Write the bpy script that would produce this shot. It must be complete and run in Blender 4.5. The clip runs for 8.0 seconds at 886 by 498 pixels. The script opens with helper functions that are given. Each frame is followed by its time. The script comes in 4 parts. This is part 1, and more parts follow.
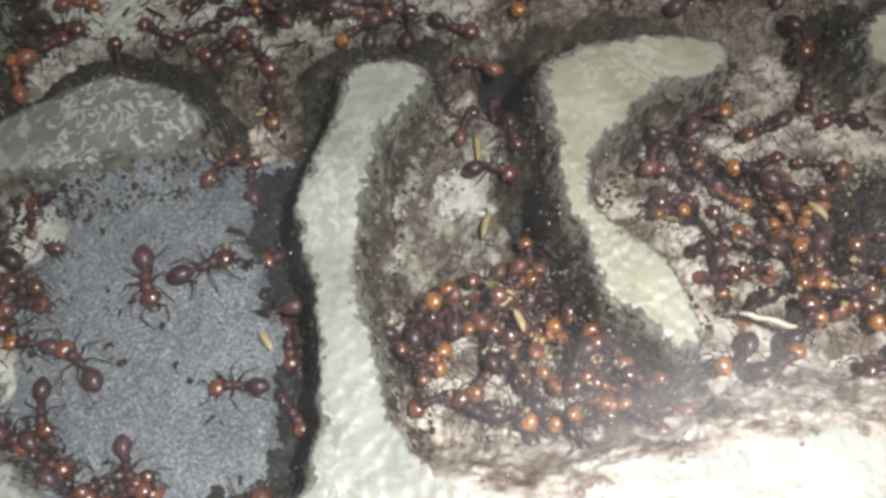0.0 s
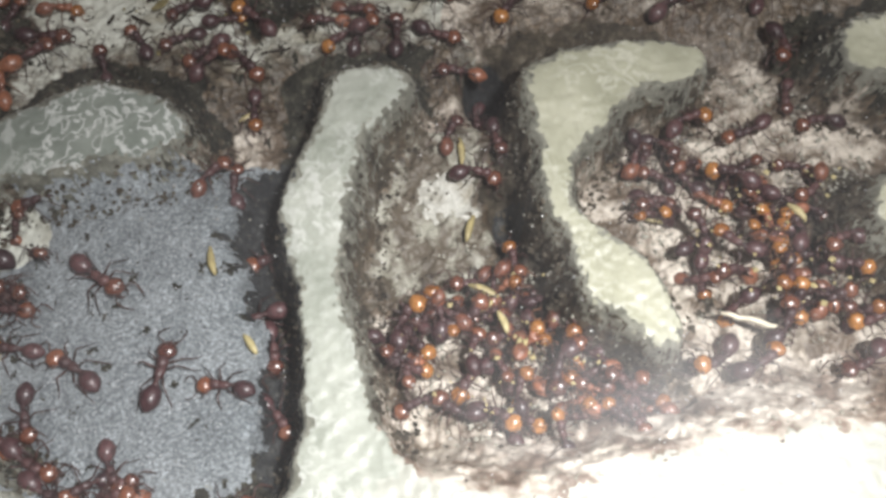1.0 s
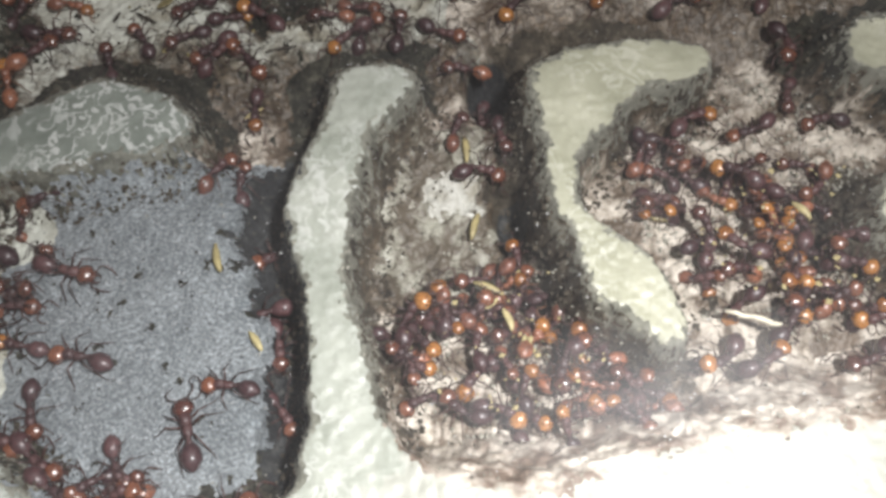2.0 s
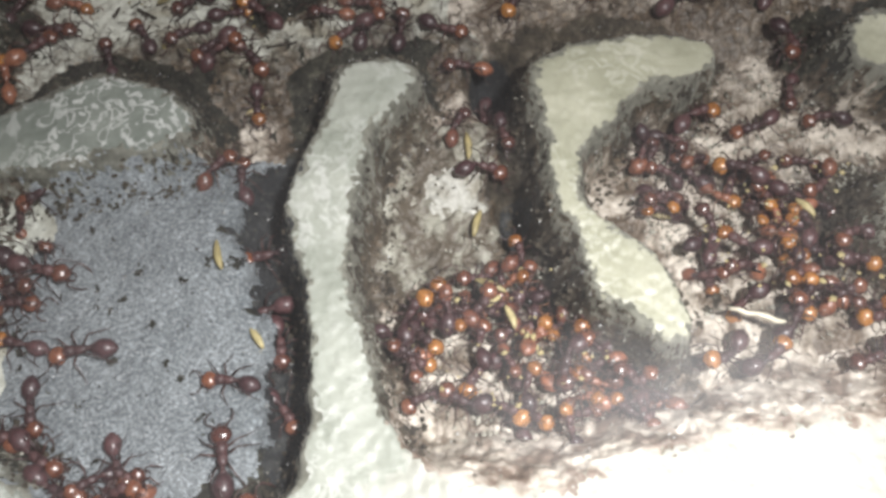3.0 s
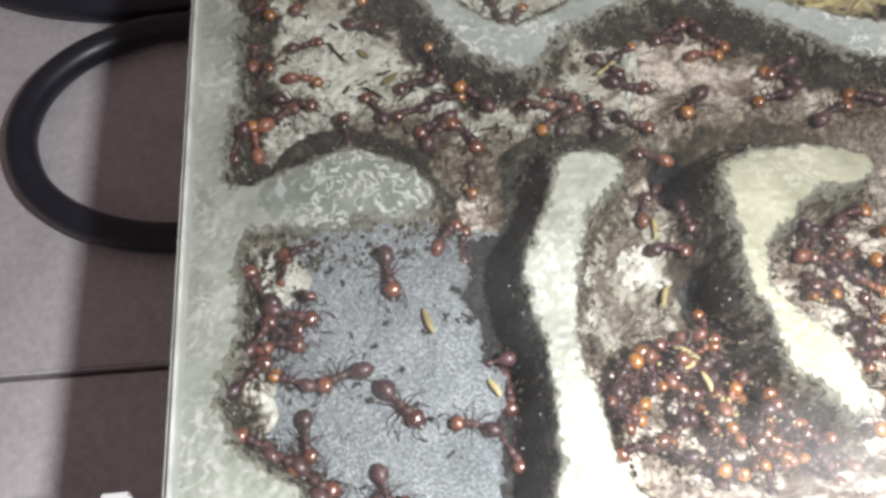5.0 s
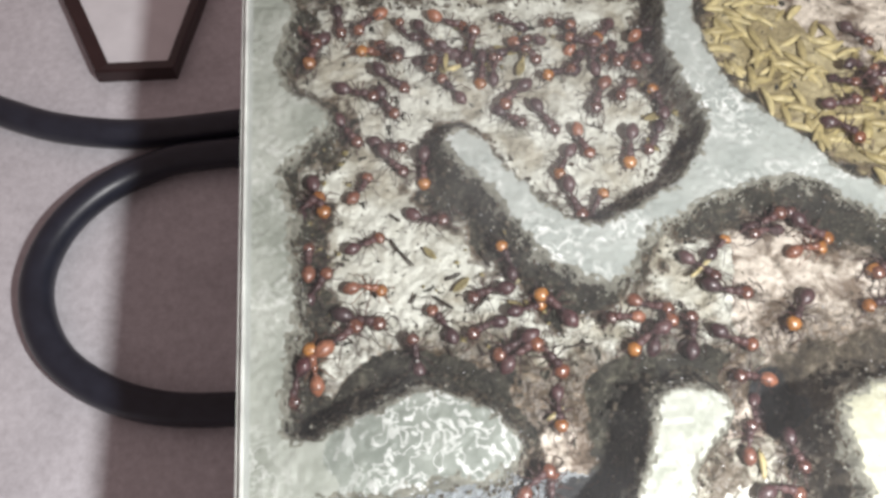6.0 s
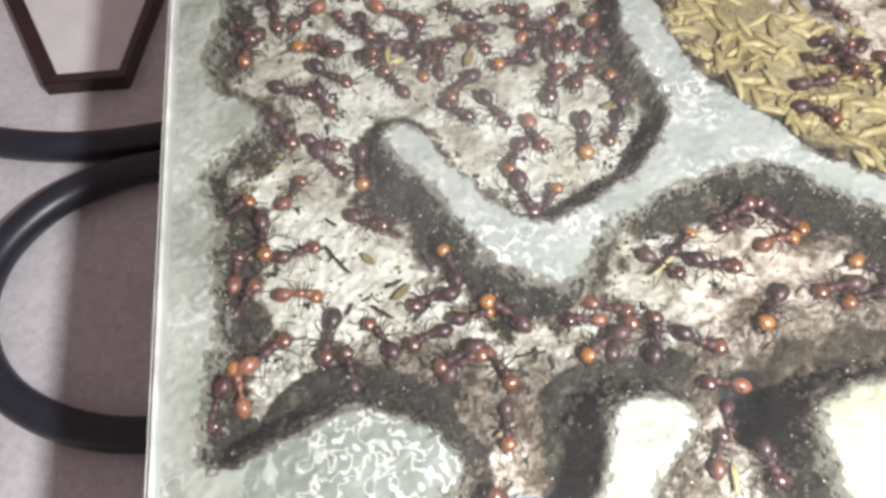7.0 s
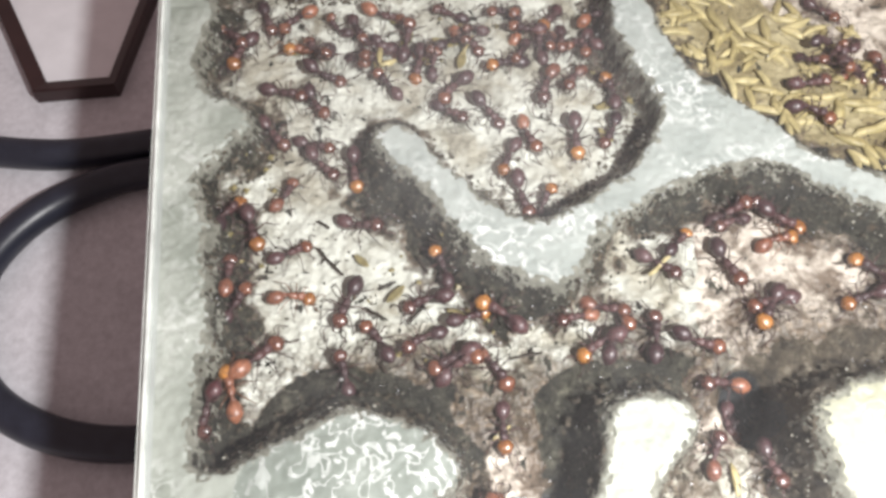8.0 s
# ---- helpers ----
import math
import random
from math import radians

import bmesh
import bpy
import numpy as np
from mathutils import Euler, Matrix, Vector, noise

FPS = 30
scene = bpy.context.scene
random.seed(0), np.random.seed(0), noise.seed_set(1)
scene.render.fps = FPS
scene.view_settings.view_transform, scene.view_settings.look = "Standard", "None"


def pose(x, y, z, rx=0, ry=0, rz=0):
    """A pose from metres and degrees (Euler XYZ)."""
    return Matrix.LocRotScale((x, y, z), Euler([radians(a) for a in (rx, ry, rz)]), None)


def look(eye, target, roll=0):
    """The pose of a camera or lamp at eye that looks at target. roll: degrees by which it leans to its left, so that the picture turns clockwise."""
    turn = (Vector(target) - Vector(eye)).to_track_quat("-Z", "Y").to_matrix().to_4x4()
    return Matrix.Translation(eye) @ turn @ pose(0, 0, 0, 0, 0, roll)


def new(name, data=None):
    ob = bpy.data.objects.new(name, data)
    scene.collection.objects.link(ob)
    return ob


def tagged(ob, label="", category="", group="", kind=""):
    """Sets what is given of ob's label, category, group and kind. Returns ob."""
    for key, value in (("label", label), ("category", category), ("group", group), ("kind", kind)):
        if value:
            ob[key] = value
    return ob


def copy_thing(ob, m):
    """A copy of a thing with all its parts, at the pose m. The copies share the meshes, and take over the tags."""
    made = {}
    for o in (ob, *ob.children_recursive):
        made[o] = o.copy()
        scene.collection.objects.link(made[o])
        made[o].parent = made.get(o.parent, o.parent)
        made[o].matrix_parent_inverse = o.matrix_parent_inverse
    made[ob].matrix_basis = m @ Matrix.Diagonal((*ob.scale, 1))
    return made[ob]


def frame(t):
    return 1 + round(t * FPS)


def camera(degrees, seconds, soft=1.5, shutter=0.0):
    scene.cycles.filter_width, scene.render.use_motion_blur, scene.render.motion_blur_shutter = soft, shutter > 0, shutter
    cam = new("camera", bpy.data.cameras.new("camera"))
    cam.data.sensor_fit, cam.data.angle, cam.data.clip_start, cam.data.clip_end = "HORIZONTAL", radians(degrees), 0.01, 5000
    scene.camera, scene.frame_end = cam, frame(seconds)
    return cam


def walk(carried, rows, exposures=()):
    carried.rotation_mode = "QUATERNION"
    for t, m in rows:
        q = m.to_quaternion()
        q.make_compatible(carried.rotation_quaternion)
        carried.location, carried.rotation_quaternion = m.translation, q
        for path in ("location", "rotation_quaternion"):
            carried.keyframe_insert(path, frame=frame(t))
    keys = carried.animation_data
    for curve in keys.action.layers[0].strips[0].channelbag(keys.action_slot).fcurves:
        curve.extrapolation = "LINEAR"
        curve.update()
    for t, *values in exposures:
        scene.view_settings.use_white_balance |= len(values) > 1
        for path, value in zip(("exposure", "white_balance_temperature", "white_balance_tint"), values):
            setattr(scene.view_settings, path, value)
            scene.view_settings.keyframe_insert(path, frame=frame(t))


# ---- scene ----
# All plans below are in centimetres, turned into metres by CM.
CM = 0.01

cam = camera(59.7, 8.0, soft=3.3)
PATH = [
    (0.0, (-0.373, -3.685, 8.004), (-0.294, -2.895, 6.169), -2.3),
    (0.5, (-0.336, -3.767, 7.895), (-0.242, -2.96, 6.068), -1.5),
    (1.0, (-0.315, -3.832, 8.014), (-0.207, -3.015, 6.192), -1.0),
    (1.5, (-0.357, -3.87, 8.027), (-0.249, -3.049, 6.207), -0.9),
    (3.0, (-0.418, -3.852, 7.954), (-0.308, -3.037, 6.131), -0.7),
    (3.5, (-1.167, -4.669, 8.452), (-1.03, -3.78, 6.665), 0.7),
    (4.0, (-1.424, -5.227, 8.81), (-1.321, -4.261, 7.062), -0.8),
    (4.5, (-2.494, -4.663, 8.918), (-2.359, -3.751, 7.143), 3.0),
    (5.0, (-3.627, -3.701, 9.422), (-3.452, -2.814, 7.638), 6.1),
    (5.2, (-4.636, -2.622, 9.729), (-4.428, -1.78, 7.927), 9.4),
    (6.3, (-4.291, 0.307, 9.497), (-4.12, 1.198, 7.714), 5.2),
    (6.5, (-3.704, 0.432, 9.063), (-3.548, 1.299, 7.267), 4.1),
    (7.0, (-3.437, 0.147, 8.875), (-3.274, 1.054, 7.1), 3.4),
    (7.5, (-3.34, 0.19, 8.82), (-3.18, 1.096, 7.043), 3.1),
    (8.0, (-3.456, 0.055, 8.691), (-3.272, 0.991, 6.933), 3.8),
]
EXPOSURES = [(0.0, -0.86), (0.8, -0.60), (3.0, -0.60), (3.5, -0.86), (4.0, -1.36), (4.5, -1.06), (5.0, -0.06), (5.2, 0.12), (6.3, 0.78), (7.0, 0.84), (8.0, 0.90)]
walk(cam, [(t, look([c * CM for c in eye], [c * CM for c in target], roll)) for t, eye, target, roll in PATH], EXPOSURES)

# ---- light: dim room light and one small lamp above the nest ----
world = bpy.data.worlds.new("room")
world.use_nodes = True
world.node_tree.nodes["Background"].inputs[0].default_value = (1.0, 0.73, 0.715, 1)
world.node_tree.nodes["Background"].inputs[1].default_value = 0.155
scene.world = world
# a hand-held torch: wide spill from its face and a hot beam from its reflector
LAMP_AT = (0.042, -0.0483, 0.158)
lamp = new("lamp", bpy.data.lights.new("lamp", "AREA"))
lamp.data.shape, lamp.data.size, lamp.data.energy = "DISK", 0.015, 0.40
lamp.data.color = (1.0, 0.985, 0.985)
lamp.matrix_basis = look(LAMP_AT, (0.0158, 0.0314, 0.0))
beam = new("lamp_beam", bpy.data.lights.new("lamp_beam", "SPOT"))
beam.data.shadow_soft_size, beam.data.energy = 0.006, 2.1
beam.data.spot_size, beam.data.spot_blend = radians(61), 1.0
beam.data.color = (1.0, 0.985, 0.985)
beam.matrix_basis = look(LAMP_AT, (0.0053, -0.056, 0.0))


# ---- materials ----
def material(name):
    m = bpy.data.materials.new(name)
    m.use_nodes = True
    n = m.node_tree.nodes
    return m, m.node_tree, n["Principled BSDF"]


def coords(tree, scale):
    """World position in centimetres, times scale."""
    geo = tree.nodes.new("ShaderNodeNewGeometry")
    mul = tree.nodes.new("ShaderNodeVectorMath")
    mul.operation = "SCALE"
    mul.inputs[3].default_value = 100.0 * scale
    tree.links.new(geo.outputs["Position"], mul.inputs[0])
    return mul.outputs[0]


def noise_tex(tree, scale, detail=4.0, rough=0.6, distort=0.0, local=False):
    n = tree.nodes.new("ShaderNodeTexNoise")
    n.inputs["Scale"].default_value = 1.0
    n.inputs["Detail"].default_value = detail
    n.inputs["Roughness"].default_value = rough
    n.inputs["Distortion"].default_value = distort
    if local:
        tc = tree.nodes.new("ShaderNodeTexCoord")
        tree.links.new(tc.outputs["Object"], n.inputs["Vector"])
        n.inputs["Scale"].default_value = 100.0 * scale
    else:
        tree.links.new(coords(tree, scale), n.inputs["Vector"])
    return n.outputs["Fac"]


def ramp(tree, source, stops):
    r = tree.nodes.new("ShaderNodeValToRGB")
    e = r.color_ramp.elements
    while len(e) < len(stops):
        e.new(0.5)
    for el, (p, c) in zip(e, stops):
        el.position = p
        el.color = (*c, 1) if len(c) == 3 else c
    tree.links.new(source, r.inputs[0])
    return r.outputs[0]


def mix(tree, fac, a, b, blend="MIX"):
    m = tree.nodes.new("ShaderNodeMix")
    m.data_type, m.blend_type = "RGBA", blend
    for sock, v in ((m.inputs[0], fac), (m.inputs[6], a), (m.inputs[7], b)):
        if hasattr(v, "is_output"):
            tree.links.new(v, sock)
        elif sock == m.inputs[0]:
            sock.default_value = v
        else:
            sock.default_value = (*v, 1)
    return m.outputs[2]


def bump(tree, bsdf, height, strength, depth):
    b = tree.nodes.new("ShaderNodeBump")
    b.inputs["Strength"].default_value = strength
    b.inputs["Distance"].default_value = depth * CM
    tree.links.new(height, b.inputs["Height"])
    tree.links.new(b.outputs[0], bsdf.inputs["Normal"])


BLACK, WHITE = (0, 0, 0), (1, 1, 1)


def plaster(name, low, high, vein, veins=0.5, spread=0.40):
    """Cast plaster pressed against the cover: damp grey-green ground with pale squiggles where it touches."""
    m, t, b = material(name)
    cloud = ramp(t, noise_tex(t, 1.1, 3.0), [(0.35, low), (0.68, high)])
    lines = noise_tex(t, 3.7, 2.0, 0.5, 0.8)
    squig = ramp(t, lines, [(0.458, BLACK), (0.486, WHITE), (0.506, WHITE), (0.536, BLACK)])
    blob = ramp(t, noise_tex(t, 7.0, 1.0, 0.4), [(0.60, BLACK), (0.65, WHITE)])
    patchy = ramp(t, noise_tex(t, 0.8, 2.0), [(spread, BLACK), (spread + 0.2, WHITE)])
    both = mix(t, 1.0, squig, blob, "LIGHTEN")
    both = mix(t, 1.0, both, patchy, "MULTIPLY")
    both = mix(t, 1.0, both, (veins, veins, veins), "MULTIPLY")
    grain = ramp(t, noise_tex(t, 30.0, 2.0), [(0.3, (0.89, 0.89, 0.875)), (0.7, (1.04, 1.04, 1.04))])
    col = mix(t, both, cloud, vein)
    t.links.new(mix(t, 1.0, col, grain, "MULTIPLY"), b.inputs["Base Color"])
    b.inputs["Roughness"].default_value = 0.42
    bump(t, b, noise_tex(t, 9.0, 5.0, 0.65), 0.28, 0.03)
    return m


def dirt(name, dark, mid, pale):
    """Dark crumbly frass and mould with pale specks."""
    m, t, b = material(name)
    base = ramp(t, noise_tex(t, 4.2, 5.0, 0.66), [(0.34, dark), (0.56, mid), (0.78, pale)])
    speck = ramp(t, noise_tex(t, 15.0, 3.0, 0.6, 0.5), [(0.58, BLACK), (0.74, (0.8, 0.8, 0.8))])
    gate = ramp(t, noise_tex(t, 2.2, 2.0), [(0.38, BLACK), (0.58, WHITE)])
    col = mix(t, mix(t, 1.0, speck, gate, "MULTIPLY"), base, (0.30, 0.285, 0.22))
    t.links.new(col, b.inputs["Base Color"])
    b.inputs["Roughness"].default_value = 0.7
    bump(t, b, noise_tex(t, 18.0, 5.0, 0.7), 1.0, 0.08)
    return m


def nest_floor(name, clean, stain, dark, low=0.40, size=1.3, soil=(0.092, 0.069, 0.046)):
    """Chamber floor: pale plaster, cloudy brown stains, small dark droppings."""
    m, t, b = material(name)
    cloud = noise_tex(t, size, 3.5, 0.55, 0.4)
    base = ramp(t, cloud, [(low, stain), (low + 0.15, clean), (0.75, [min(1, 1.12 * c) for c in clean])])
    fibre = ramp(t, noise_tex(t, 9.0, 5.0, 0.66, 0.3), [(0.34, (0.84, 0.835, 0.82)), (0.62, (1.04, 1.04, 1.04))])
    damp = ramp(t, noise_tex(t, 2.2, 4.0, 0.55, 0.3), [(0.34, (0.68, 0.665, 0.635)), (0.50, WHITE)])
    spots = ramp(t, noise_tex(t, 6.0, 4.0, 0.6), [(0.27, WHITE), (0.345, BLACK)])
    col = mix(t, spots, mix(t, 1.0, mix(t, 1.0, base, fibre, "MULTIPLY"), damp, "MULTIPLY"), dark)
    # soil that has spilled from the walls thins out in crumbs over the floor
    spill = t.nodes.new("ShaderNodeAttribute")
    spill.attribute_name = "soil"
    add = t.nodes.new("ShaderNodeMath")
    add.operation = "MULTIPLY_ADD"
    t.links.new(noise_tex(t, 5.5, 6.0, 0.72), add.inputs[0])
    add.inputs[1].default_value = 1.5
    t.links.new(spill.outputs["Fac"], add.inputs[2])
    half = t.nodes.new("ShaderNodeMath")
    half.operation = "MULTIPLY"
    half.inputs[1].default_value = 0.5
    t.links.new(add.outputs[0], half.inputs[0])
    soiled = ramp(t, half.outputs[0], [(0.56, BLACK), (0.70, (0.75, 0.75, 0.75)), (0.88, WHITE)])
    earth = ramp(t, noise_tex(t, 8.0, 5.0, 0.7), [(0.34, [0.4 * c for c in soil]), (0.55, soil), (0.76, [3.2 * c for c in soil])])
    col = mix(t, soiled, col, earth)
    t.links.new(col, b.inputs["Base Color"])
    b.inputs["Roughness"].default_value = 0.55
    bump(t, b, noise_tex(t, 9.0, 4.0, 0.55), 0.3, 0.04)
    return m


def chitin(name, low, high, rough=0.22, relief=1.0, coat=0.8):
    """Glossy ant shell; each body a little different."""
    m, t, b = material(name)
    info = t.nodes.new("ShaderNodeObjectInfo")
    tone = ramp(t, info.outputs["Random"], [(0.0, low), (1.0, high)])
    mottled = ramp(t, noise_tex(t, 11.0, 5.0, 0.7, 0.0, True), [(0.34, (0.42, 0.40, 0.44)), (0.50, (0.95, 0.95, 0.95)), (0.68, (1.4, 1.38, 1.35))])
    t.links.new(mix(t, 1.0, tone, mottled, "MULTIPLY"), b.inputs["Base Color"])
    b.inputs["Roughness"].default_value = rough
    b.inputs["Coat Weight"].default_value = coat
    b.inputs["Coat Roughness"].default_value = 0.26
    b.inputs["Coat IOR"].default_value = 1.72
    bump(t, b, noise_tex(t, 34.0, 3.0, 0.6, 0.0, True), min(1.0, 0.6 * relief), 0.022)
    return m


def plain(name, color, rough, vary=0.15, scale=6.0, metal=0.0):
    m, t, b = material(name)
    lo, hi = [c * (1 - vary) for c in color], [min(1, c * (1 + vary)) for c in color]
    t.links.new(ramp(t, noise_tex(t, scale, 4.0), [(0.3, lo), (0.7, hi)]), b.inputs["Base Color"])
    b.inputs["Roughness"].default_value = rough
    b.inputs["Metallic"].default_value = metal
    bump(t, b, noise_tex(t, scale * 4, 3.0), 0.3, 0.01)
    return m


PLASTER = plaster("grey_plaster", (0.28, 0.305, 0.265), (0.46, 0.485, 0.44), (0.80, 0.82, 0.80), 0.45, 0.44)
PLASTER_CREAM = plaster("cream_plaster", (0.33, 0.332, 0.248), (0.47, 0.468, 0.37), (0.68, 0.68, 0.60), 0.4)
PLASTER_RIDGE = plaster("white_plaster", (0.335, 0.367, 0.345), (0.44, 0.47, 0.445), (0.80, 0.82, 0.80), 0.95, 0.45)
PLASTER_ARM = plaster("veined_plaster", (0.205, 0.232, 0.205), (0.30, 0.328, 0.295), (0.66, 0.68, 0.66), 0.8, 0.28)
PLASTER_SILL = plaster("chalky_plaster", (0.39, 0.395, 0.35), (0.53, 0.535, 0.485), (0.74, 0.74, 0.72), 0.25, 0.40)
PLASTER_POST = plaster("pale_cream_plaster", (0.31, 0.332, 0.285), (0.48, 0.497, 0.445), (0.78, 0.79, 0.77), 0.4, 0.42)
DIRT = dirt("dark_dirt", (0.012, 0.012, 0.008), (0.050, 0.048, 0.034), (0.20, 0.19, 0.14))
DIRT_BROWN = dirt("brown_dirt", (0.030, 0.024, 0.017), (0.110, 0.090, 0.062), (0.34, 0.30, 0.23))
# near-black dirt colour with the shade of trench and pits painted in
DIRT_HOLLOW_SHADE = dirt("hollow_shade_dirt", (0.013, 0.014, 0.016), (0.044, 0.047, 0.050), (0.15, 0.15, 0.14))
FLOOR_CREAM = nest_floor("cream_floor", (0.62, 0.64, 0.57), (0.40, 0.385, 0.31), (0.14, 0.125, 0.095), 0.37, 1.2)
FLOOR_CHALK = nest_floor("chalky_floor", (0.56, 0.56, 0.51), (0.34, 0.32, 0.26), (0.10, 0.09, 0.07), 0.40, 2.4)
FLOOR_MOTTLED = nest_floor("mottled_floor", (0.40, 0.395, 0.33), (0.13, 0.108, 0.08), (0.05, 0.042, 0.032), 0.45, 2.6)
GRUBBY = dirt("grubby_plaster", (0.15, 0.15, 0.12), (0.33, 0.33, 0.275), (0.52, 0.52, 0.45))
FLOOR_PINK = nest_floor("pinkish_floor", (0.62, 0.565, 0.485), (0.17, 0.13, 0.095), (0.05, 0.035, 0.03), 0.41, 2.1)
PALE_BANK = nest_floor("pale_bank", (0.68, 0.625, 0.55), (0.26, 0.20, 0.16), (0.07, 0.05, 0.045), 0.42, 2.4)
FLOOR_OCHRE = nest_floor("ochre_floor", (0.41, 0.36, 0.21), (0.28, 0.235, 0.125), (0.08, 0.05, 0.03))


def grey_mesh():
    """Smooth blue-grey plate with a fine woven texture and specks."""
    m, t, b = material("grey_plate")
    cloud = ramp(t, noise_tex(t, 1.4, 4.0), [(0.3, (0.315, 0.35, 0.37)), (0.7, (0.50, 0.545, 0.57))])
    speck = ramp(t, noise_tex(t, 22.0, 3.0), [(0.30, WHITE), (0.36, BLACK)])
    gate = ramp(t, noise_tex(t, 1.5, 2.0), [(0.46, BLACK), (0.58, WHITE)])
    # fine grain; its bright end also paints glints of the weave
    grain = ramp(t, noise_tex(t, 26.0, 3.0, 0.75), [(0.34, (0.52, 0.52, 0.53)), (0.52, (0.93, 0.93, 0.93)), (0.66, (1.55, 1.55, 1.55))])
    cloud = mix(t, 1.0, cloud, grain, "MULTIPLY")
    col = mix(t, mix(t, 1.0, speck, gate, "MULTIPLY"), cloud, (0.05, 0.05, 0.05))
    t.links.new(col, b.inputs["Base Color"])
    b.inputs["Roughness"].default_value = 0.43
    b.inputs["Metallic"].default_value = 0.3
    w = t.nodes.new("ShaderNodeTexWave")
    w.bands_direction = "DIAGONAL"
    w.inputs["Scale"].default_value = 22.0
    w.inputs["Distortion"].default_value = 2.0
    t.links.new(coords(t, 1.0), w.inputs["Vector"])
    h = mix(t, 0.75, w.outputs["Color"], noise_tex(t, 20.0, 4.0, 0.7))
    bump(t, b, h, 1.0, 0.04)
    return m


GREY_PLATE = grey_mesh()
ANT_GASTER = chitin("dark_gaster_chitin", (0.036, 0.015, 0.019), (0.100, 0.044, 0.046), 0.42, 1.0, 0.35)
ANT_THORAX = chitin("rugose_red_chitin", (0.045, 0.019, 0.021), (0.112, 0.048, 0.046), 0.5, 3.0, 0.25)
ANT_HEAD = chitin("rust_chitin", (0.070, 0.025, 0.021), (0.20, 0.072, 0.037), 0.22, 0.8, 1.0)
ANT_AMBER = chitin("amber_chitin", (0.22, 0.078, 0.018), (0.42, 0.18, 0.044), 0.24, 1.0, 0.9)
ANT_TAN = chitin("tan_chitin", (0.15, 0.055, 0.036), (0.33, 0.13, 0.07), 0.36, 1.0, 0.5)
ANT_LEG = chitin("dark_leg_chitin", (0.036, 0.017, 0.016), (0.085, 0.038, 0.032), 0.4, 1.0, 0.4)
ANT_LEG_AMBER = chitin("amber_leg_chitin", (0.11, 0.048, 0.026), (0.20, 0.09, 0.045), 0.4, 1.0, 0.4)
EYE_BLACK = plain("eye_black", (0.01, 0.01, 0.01), 0.15)
SEED = plain("yellow_husk", (0.37, 0.31, 0.145), 0.45, 0.3, 8.0)
SEED_PALE = plain("pale_husk", (0.50, 0.43, 0.22), 0.45, 0.25, 8.0)
STRAW = plain("pale_straw", (0.75, 0.70, 0.55), 0.4, 0.2, 8.0)
OLIVE = plain("olive_husk", (0.26, 0.22, 0.10), 0.4, 0.45, 7.0)
TWIG = plain("dark_twig", (0.035, 0.026, 0.018), 0.6, 0.5, 10.0)
RUBBER = plain("black_rubber", (0.022, 0.025, 0.038), 0.36, 0.2, 3.0)
ACRYLIC_EDGE = plain("frosted_acrylic_edge", (0.70, 0.74, 0.70), 0.25, 0.2, 2.0)
CASE = plain("case_plastic", (0.40, 0.42, 0.40), 0.4, 0.15, 1.0)
PLASTIC_WHITE = plain("white_plastic", (0.78, 0.78, 0.80), 0.35, 0.05, 2.0)
GROUT = plain("grey_grout", (0.22, 0.19, 0.19), 0.8, 0.2, 4.0)


def tile_mat():
    m, t, b = material("pale_tile")
    base = ramp(t, noise_tex(t, 0.5, 5.0, 0.65), [(0.3, (0.60, 0.592, 0.622)), (0.7, (0.74, 0.732, 0.765))])
    grain = ramp(t, noise_tex(t, 7.0, 5.0, 0.7), [(0.3, (0.80, 0.79, 0.79)), (0.7, (1.08, 1.08, 1.08))])
    t.links.new(mix(t, 1.0, base, grain, "MULTIPLY"), b.inputs["Base Color"])
    b.inputs["Roughness"].default_value = 0.35
    bump(t, b, noise_tex(t, 9.0, 4.0), 0.4, 0.02)
    return m


TILE = tile_mat()


